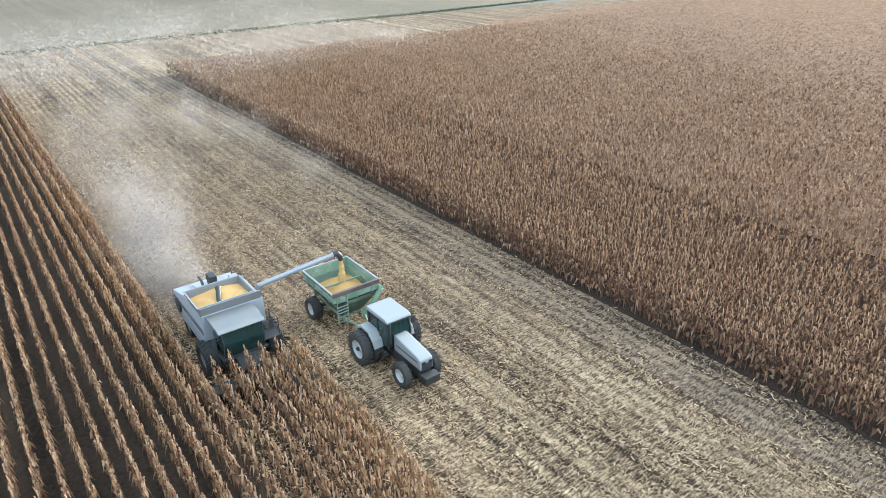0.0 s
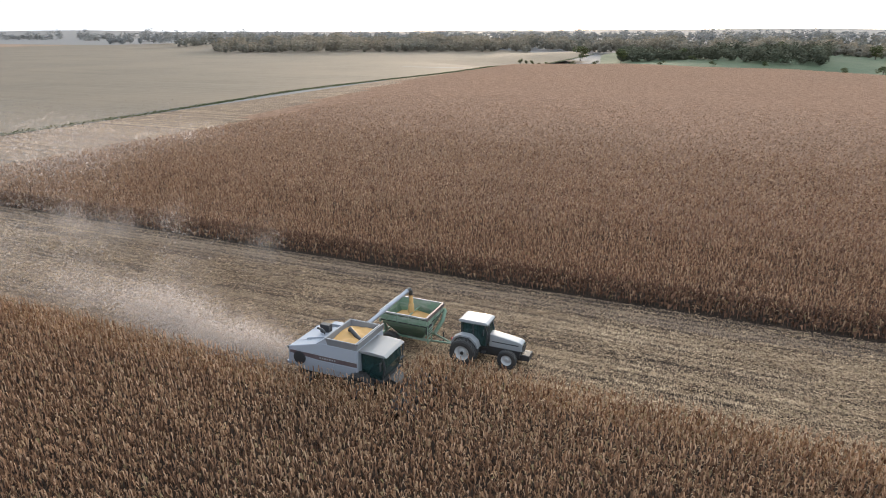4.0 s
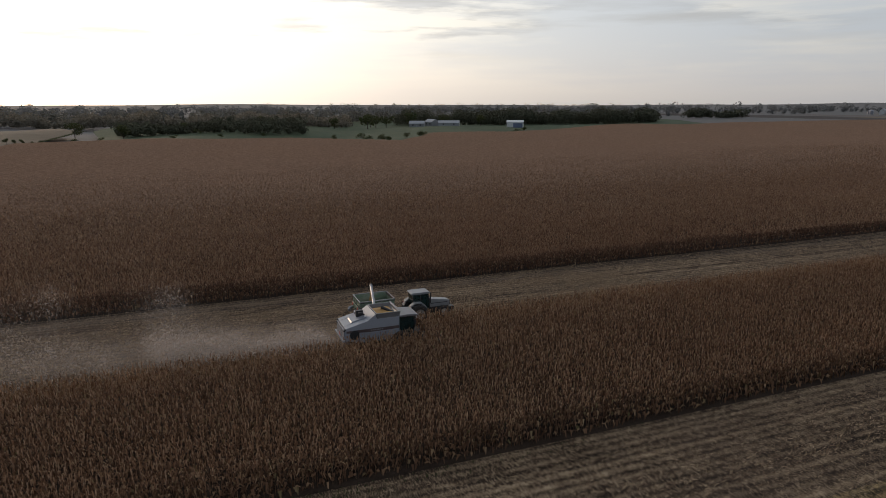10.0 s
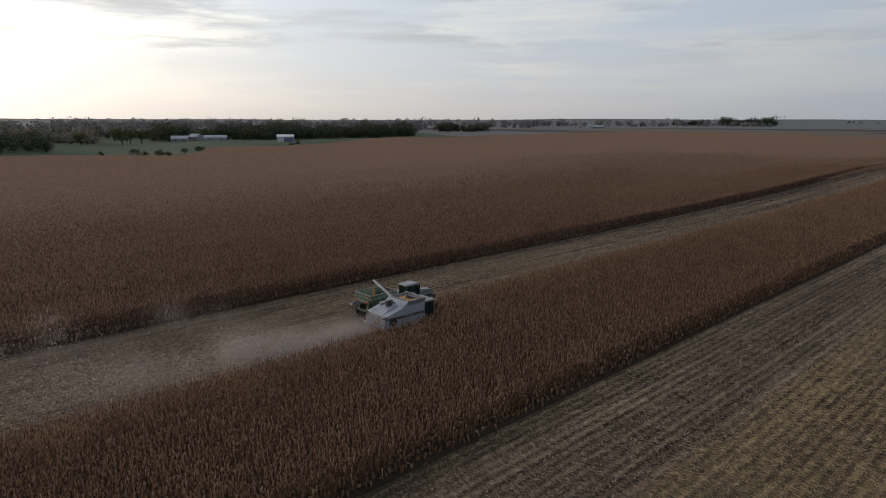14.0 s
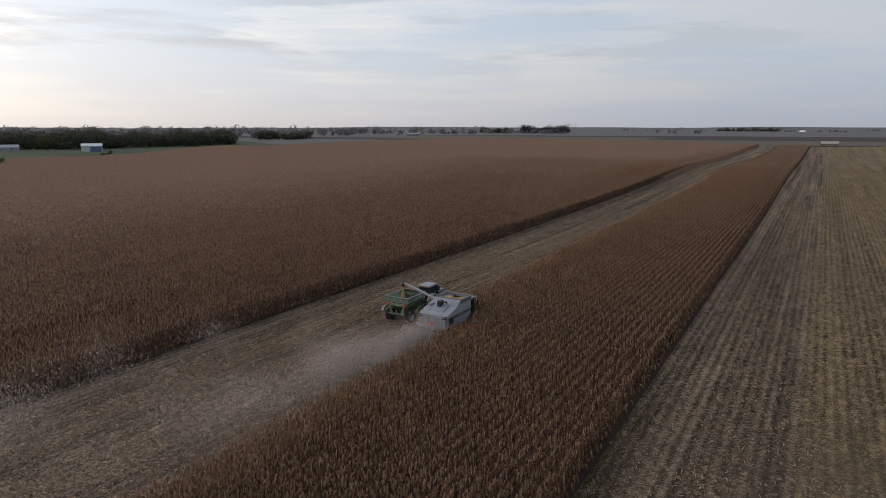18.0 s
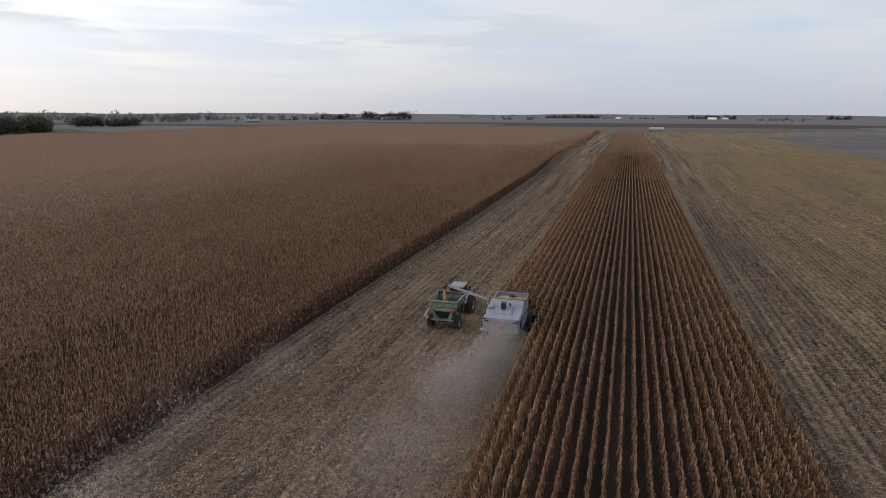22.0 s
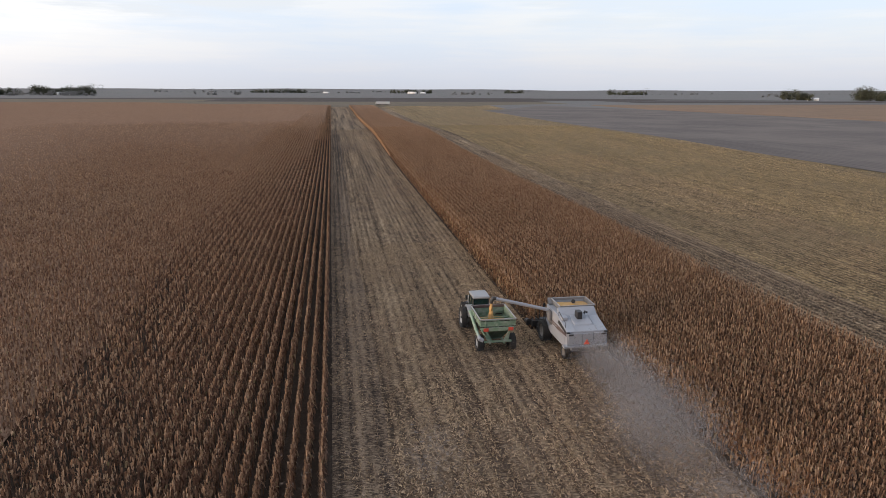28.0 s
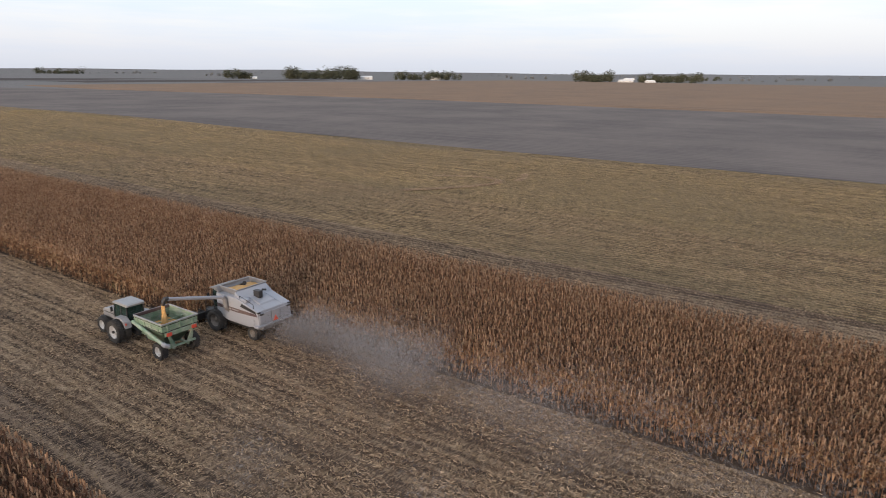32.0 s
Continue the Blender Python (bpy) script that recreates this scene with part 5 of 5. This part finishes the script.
# wooded hills, belt behind belt, with more haze in the leaf colour by distance
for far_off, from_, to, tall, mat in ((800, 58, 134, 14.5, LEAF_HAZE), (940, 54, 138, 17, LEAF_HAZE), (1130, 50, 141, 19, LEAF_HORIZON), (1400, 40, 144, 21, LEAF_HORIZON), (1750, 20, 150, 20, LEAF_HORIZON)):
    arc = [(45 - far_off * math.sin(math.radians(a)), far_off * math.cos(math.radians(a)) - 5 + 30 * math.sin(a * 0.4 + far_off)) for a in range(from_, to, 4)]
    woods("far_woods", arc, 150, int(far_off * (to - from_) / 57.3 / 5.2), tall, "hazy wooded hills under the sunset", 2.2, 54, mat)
for spots, count, tall in (([(-880, 1740), (-800, 1790)], 33, 21), ([(-770, 1800), (-640, 1860)], 78, 24), ([(930, 1235), (975, 1200)], 28, 22), ([(1010, 1120), (1135, 1020)], 97, 27),
                           ([(1200, 960), (1330, 860)], 52, 21), ([(1400, 590), (1450, 520)], 44, 27), ([(1480, 470), (1530, 330)], 46, 20), ([(-330, 2700), (-120, 2760)], 52, 18),
                           ([(240, 2900), (420, 2880)], 39, 18), ([(1000, 2300), (1130, 2250)], 33, 20), ([(2000, 600), (2050, 420)], 31, 18), ([(760, 2900), (840, 2880)], 26, 18)):
    woods("windbreak", spots, 45, int(count * 1.3), tall * 1.1, "dark windbreak of trees round a distant farm", 1.9, 81, LEAF_DARK)
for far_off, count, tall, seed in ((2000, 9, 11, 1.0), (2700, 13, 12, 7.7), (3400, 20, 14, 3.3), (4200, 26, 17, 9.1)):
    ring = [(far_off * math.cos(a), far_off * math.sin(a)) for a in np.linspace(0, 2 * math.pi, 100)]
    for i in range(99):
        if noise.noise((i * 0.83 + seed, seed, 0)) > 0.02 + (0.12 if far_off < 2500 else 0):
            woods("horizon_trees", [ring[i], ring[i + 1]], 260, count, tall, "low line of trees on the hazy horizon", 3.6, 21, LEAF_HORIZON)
patch = random.Random(11)
for i in range(22):
    a, r = math.radians(-60 + i * 15.5 + patch.uniform(-5, 5)), patch.uniform(1020, 1300)
    x, y = 1.05 * r * math.sin(a), r * math.cos(a)
    if x < -500 and -700 < y < 800:
        continue
    w, d = patch.uniform(180, 420), patch.uniform(40, 110)
    sheet("far_field", [(x - w, y - d), (x + w, y - d), (x + w, y + d), (x - w, y + d)], 0.13 + i * 0.004, patch.choice([TAN, DARKSOIL, BROWN_CROP, PLOUGHED]), "distant field in muted autumn colour", rag=4)


def tree(name, x, y, h, label, wide=0.5):
    z = float(lie(x, y))
    t = thing(name, (x, y, z), label, "tree" if h > 6 else "bush")
    trunk = tube([(x, y, 0), (x + 0.02 * h, y, h * 0.25), (x, y + 0.02 * h, h * 0.55)], [h * 0.035, h * 0.028, h * 0.014], segs=8)
    for i in range(5):
        a = i * 2.4
        tube([(x, y, h * (0.22 + 0.05 * i)), (x + math.cos(a) * h * wide * 0.6, y + math.sin(a) * h * wide * 0.6, h * (0.45 + 0.07 * i))], [h * 0.014, h * 0.005], trunk, 6)
    bmesh.ops.translate(trunk, verts=trunk.verts[:], vec=(0, 0, z))
    part("trunk", trunk, BARK, t)
    n = 7
    c = np.stack([x + rng.normal(0, wide * 0.38, n) * h, y + rng.normal(0, wide * 0.38, n) * h, rng.uniform(0.35, 0.78, n) * h], -1)
    r = np.stack([rng.uniform(0.16, 0.3, n) * h * wide * 2] * 2 + [rng.uniform(0.16, 0.24, n) * h], -1)
    v, f = clumps(c, r, 90, h * 0.06)
    v[:, 2] = np.maximum(v[:, 2], 0.06)
    crown = new("crown", mesh_of("crown", v, f, LEAF))
    crown.parent, crown.matrix_parent_inverse = t, t.matrix_basis.inverted()


for x, y, h in ((-434, -82, 4.0), (-432, -65, 4.2), (-341, 72, 3.6), (-331, 86, 5.2), (-325, 90, 4.0), (-321, 96, 5.0), (-316, 99, 4.4), (-343, 119, 4.2), (-358, 133, 5.0), (-362, 137, 4.4),
                (-440, 40, 4.0), (-425, 10, 3.6), (-465, 268, 5.0), (-448, 252, 4.0), (-410, -20, 3.4), (-460, -5, 4.0)):
    tree("bush", x, y, h, "rounded dark bush at the edge of the pasture", 0.62)
for x, y, h in ((-446, -122, 4.5), (-444, -117, 3.6), (-441, -112, 4.0), (-438, -106, 3.4), (-439, -101, 3.6)):
    tree("bush", x, y, h, "small leafy bush by the grassy ditch", 0.4)
for x, y, h in ((-560, 150, 15), (-585, 165, 13), (-570, 120, 12), (-615, 60, 13), (-545, 262, 12), (-800, 1425, 9), (-806, 1416, 8), (-600, 180, 16), (-485, -56, 11), (-501, -90, 12), (-500, -15, 9), (-627, 171, 15), (-620, 213, 16), (-600, 243, 13)):
    tree("farm_tree", x, y, h, "broad leafy tree standing near the pasture")


def building(name, x, y, w, d, h, ridge, wall, roof, label, turn=0.0, open_front=False, windows=2):
    """A farm building with gable roof, door and windows. w runs along its ridge."""
    b = thing(name, (x, y, float(lie(x, y)) - 0.1, 0, 0, turn), label, "building")

    def put(nm, bm, mat, parent=b, lab=""):
        me = bpy.data.meshes.new(nm)
        bmesh.ops.recalc_face_normals(bm, faces=bm.faces[:])
        bm.to_mesh(me), bm.free()
        me.materials.append(mat)
        o = new(nm, me)
        o.parent = parent
        return tagged(o, lab)
    put("wall", prism([(-d / 2, 0), (-d / 2, h), (0, h + ridge * 0.96), (d / 2, h), (d / 2, 0)], -w / 2, w / 2, 0), wall)
    for s in (-1, 1):
        put("roof", prism([(0, h + ridge + 0.12), (0, h + ridge - 0.08), (s * (d / 2 + 0.4), h - 0.25), (s * (d / 2 + 0.4), h - 0.05)], -w / 2 - 0.4, w / 2 + 0.4, 0), roof)
    if open_front:
        put("open_bay", box(-w * 0.1, w * 0.46, -d / 2 - 0.15, -d / 2 + 0.02, 0.05, h * 0.82, 0), BLUE_STEEL, b, "dark open bay")
    else:
        put("door", box(-0.6, 0.6, -d / 2 - 0.1, -d / 2 + 0.02, 0.05, 2.1, 0), ROOF_GREY)
    for i in range(windows):
        wx = -w / 2 + w * (i + 0.5) / windows
        if abs(wx) > 1.2 and not open_front:
            win = put("window", box(wx - 0.6, wx + 0.6, -d / 2 - 0.08, -d / 2 + 0.02, h * 0.4, h * 0.75, 0), BLACK)
            put("sill", box(wx - 0.7, wx + 0.7, -d / 2 - 0.16, -d / 2 - 0.08, h * 0.36, h * 0.4, 0), WHITE, win)


building("machine_shed", -528, 292, 16, 13, 5.2, 1.8, BRIGHT, BRIGHT, "white machine shed with a dark open bay", 60, True)
building("farm_house", -548, 196, 14, 9, 3.4, 2.4, WHITE, ROOF_GREY, "low farmhouse with a grey roof beside the woods", 65)
building("farm_barn", -556, 214, 11, 9, 4.2, 2.6, WHITE, ROOF_GREY, "white barn with a grey gable roof", 20)
building("farm_barn", -540, 226, 20, 10, 3.0, 2.0, ROOF_GREY, ROOF_GREY, "long grey livestock barn in the farmyard", 65)
building("farm_house", -790, 1190, 12, 9, 6.5, 4.5, BRIGHT, ROOF_GREY, "tall white farmhouse alone in the fields", 110)
building("farm_barn", -770, 1196, 26, 11, 4.0, 2.4, ROOF_GREY, ROOF_GREY, "low grey barn beside the white farmhouse", 30)
building("far_barn", -690, 1780, 28, 12, 6, 3, BRIGHT, BRIGHT, "white barn in front of a windbreak", 25)
for x, y, w, h in ((1150, 1080, 26, 5), (1180, 1040, 40, 6), (1285, 905, 18, 6), (985, 1210, 22, 3), (1480, 500, 34, 4), (1470, 440, 20, 4), (330, 2850, 40, 6), (380, 2860, 24, 5), (-40, 2700, 26, 5), (1900, 640, 30, 5)):
    building("far_barn", x, y, w, 12, h, 3, BRIGHT, BRIGHT, "white farm building on the far plain", -40)


def bin_(x, y, r, h):
    b = thing("grain_bin", (x, y, 0), "round steel grain bin with a conical roof", "grain bin", "far grain bins")
    part("wall", tube([(x, y, 0), (x, y, h)], r, segs=20), STEEL, b)
    part("roof", tube([(x, y, h), (x, y, h + r * 0.55)], [r * 1.03, 0.2], segs=20), STEEL, b)


for x, y, r, h in ((-805, 1180, 3.5, 7), (-814, 1186, 3.0, 6), (1165, 1060, 6, 9), (1176, 1062, 5, 8), (1296, 900, 5, 8)):
    bin_(x, y, r, h)


def build_trailer():
    t = thing("semi_trailer", (36, 676, float(lie(36, 676))), "long white grain trailer parked at the field end", "trailer")
    x0, x1, y, g = 28.4, 43.6, 676.0, float(lie(36, 676))
    part("hopper_box", loft([(x0 + 0.6, x1 - 0.6, y - 0.8, y + 0.8, g + 1.3), (x0, x1, y - 1.3, y + 1.3, g + 2.0), (x0, x1, y - 1.3, y + 1.3, g + 3.9)]), BRIGHT, t)
    part("tarp", prism([(x0, g + 3.9), (x0 + 0.3, g + 4.1), (x1 - 0.3, g + 4.1), (x1, g + 3.9)], y - 1.3, y + 1.3, 0.02, axis="y"), BRIGHT, t)
    part("frame", box(x0, x1, y - 0.5, y + 0.5, g + 1.0, g + 1.3, 0.02), BLACK, t)
    for x in (x0 + 1.4, x0 + 2.7, x1 - 3.2):
        part("wheel", tube([(x, y - 1.25, g + 0.5), (x, y + 1.25, g + 0.5)], 0.5, segs=18), TYRE, t)


build_trailer()
# grassy ditch between the corn headland and the tan field
n = 9000
lx = np.array([140, 60, 0, -100, -165, -230, -300, -408, -470, -560.0])
ly = np.array([-115, -115, -115, -118, -122, -118, -110, -109, -105, -92.0])
u = rng.uniform(0, 1, n)
gx_ = 140 - 700 * u
gy_ = np.interp(-gx_, -lx, ly) + rng.normal(0, 0.9, n) + 0.8 * np.sin(gx_ / 23)
v, f = blades(np.stack([gx_, gy_, np.zeros(n)], -1), rng.uniform(0, 6.3, n), rng.uniform(0.1, 0.45, n), rng.uniform(0.1, 0.45, n), rng.uniform(0, 0.3, n), rng.uniform(0.12, 0.4, n), np.full(n, 0.02))
tagged(new("ditch_grass", mesh_of("ditch_grass", v, f, LEAF)), "line of rough green grass along a field ditch", "grass", kind="stuff")
sheet("ditch", [(141, -117.5)] + [(x, y - 1.0) for x, y in zip(lx[1:], ly[1:])] + [(x, y + 1.0) for x, y in zip(lx[::-1], ly[::-1])], 0.1, DITCH, "shallow grassy ditch between two fields", "ditch", rag=0.4)
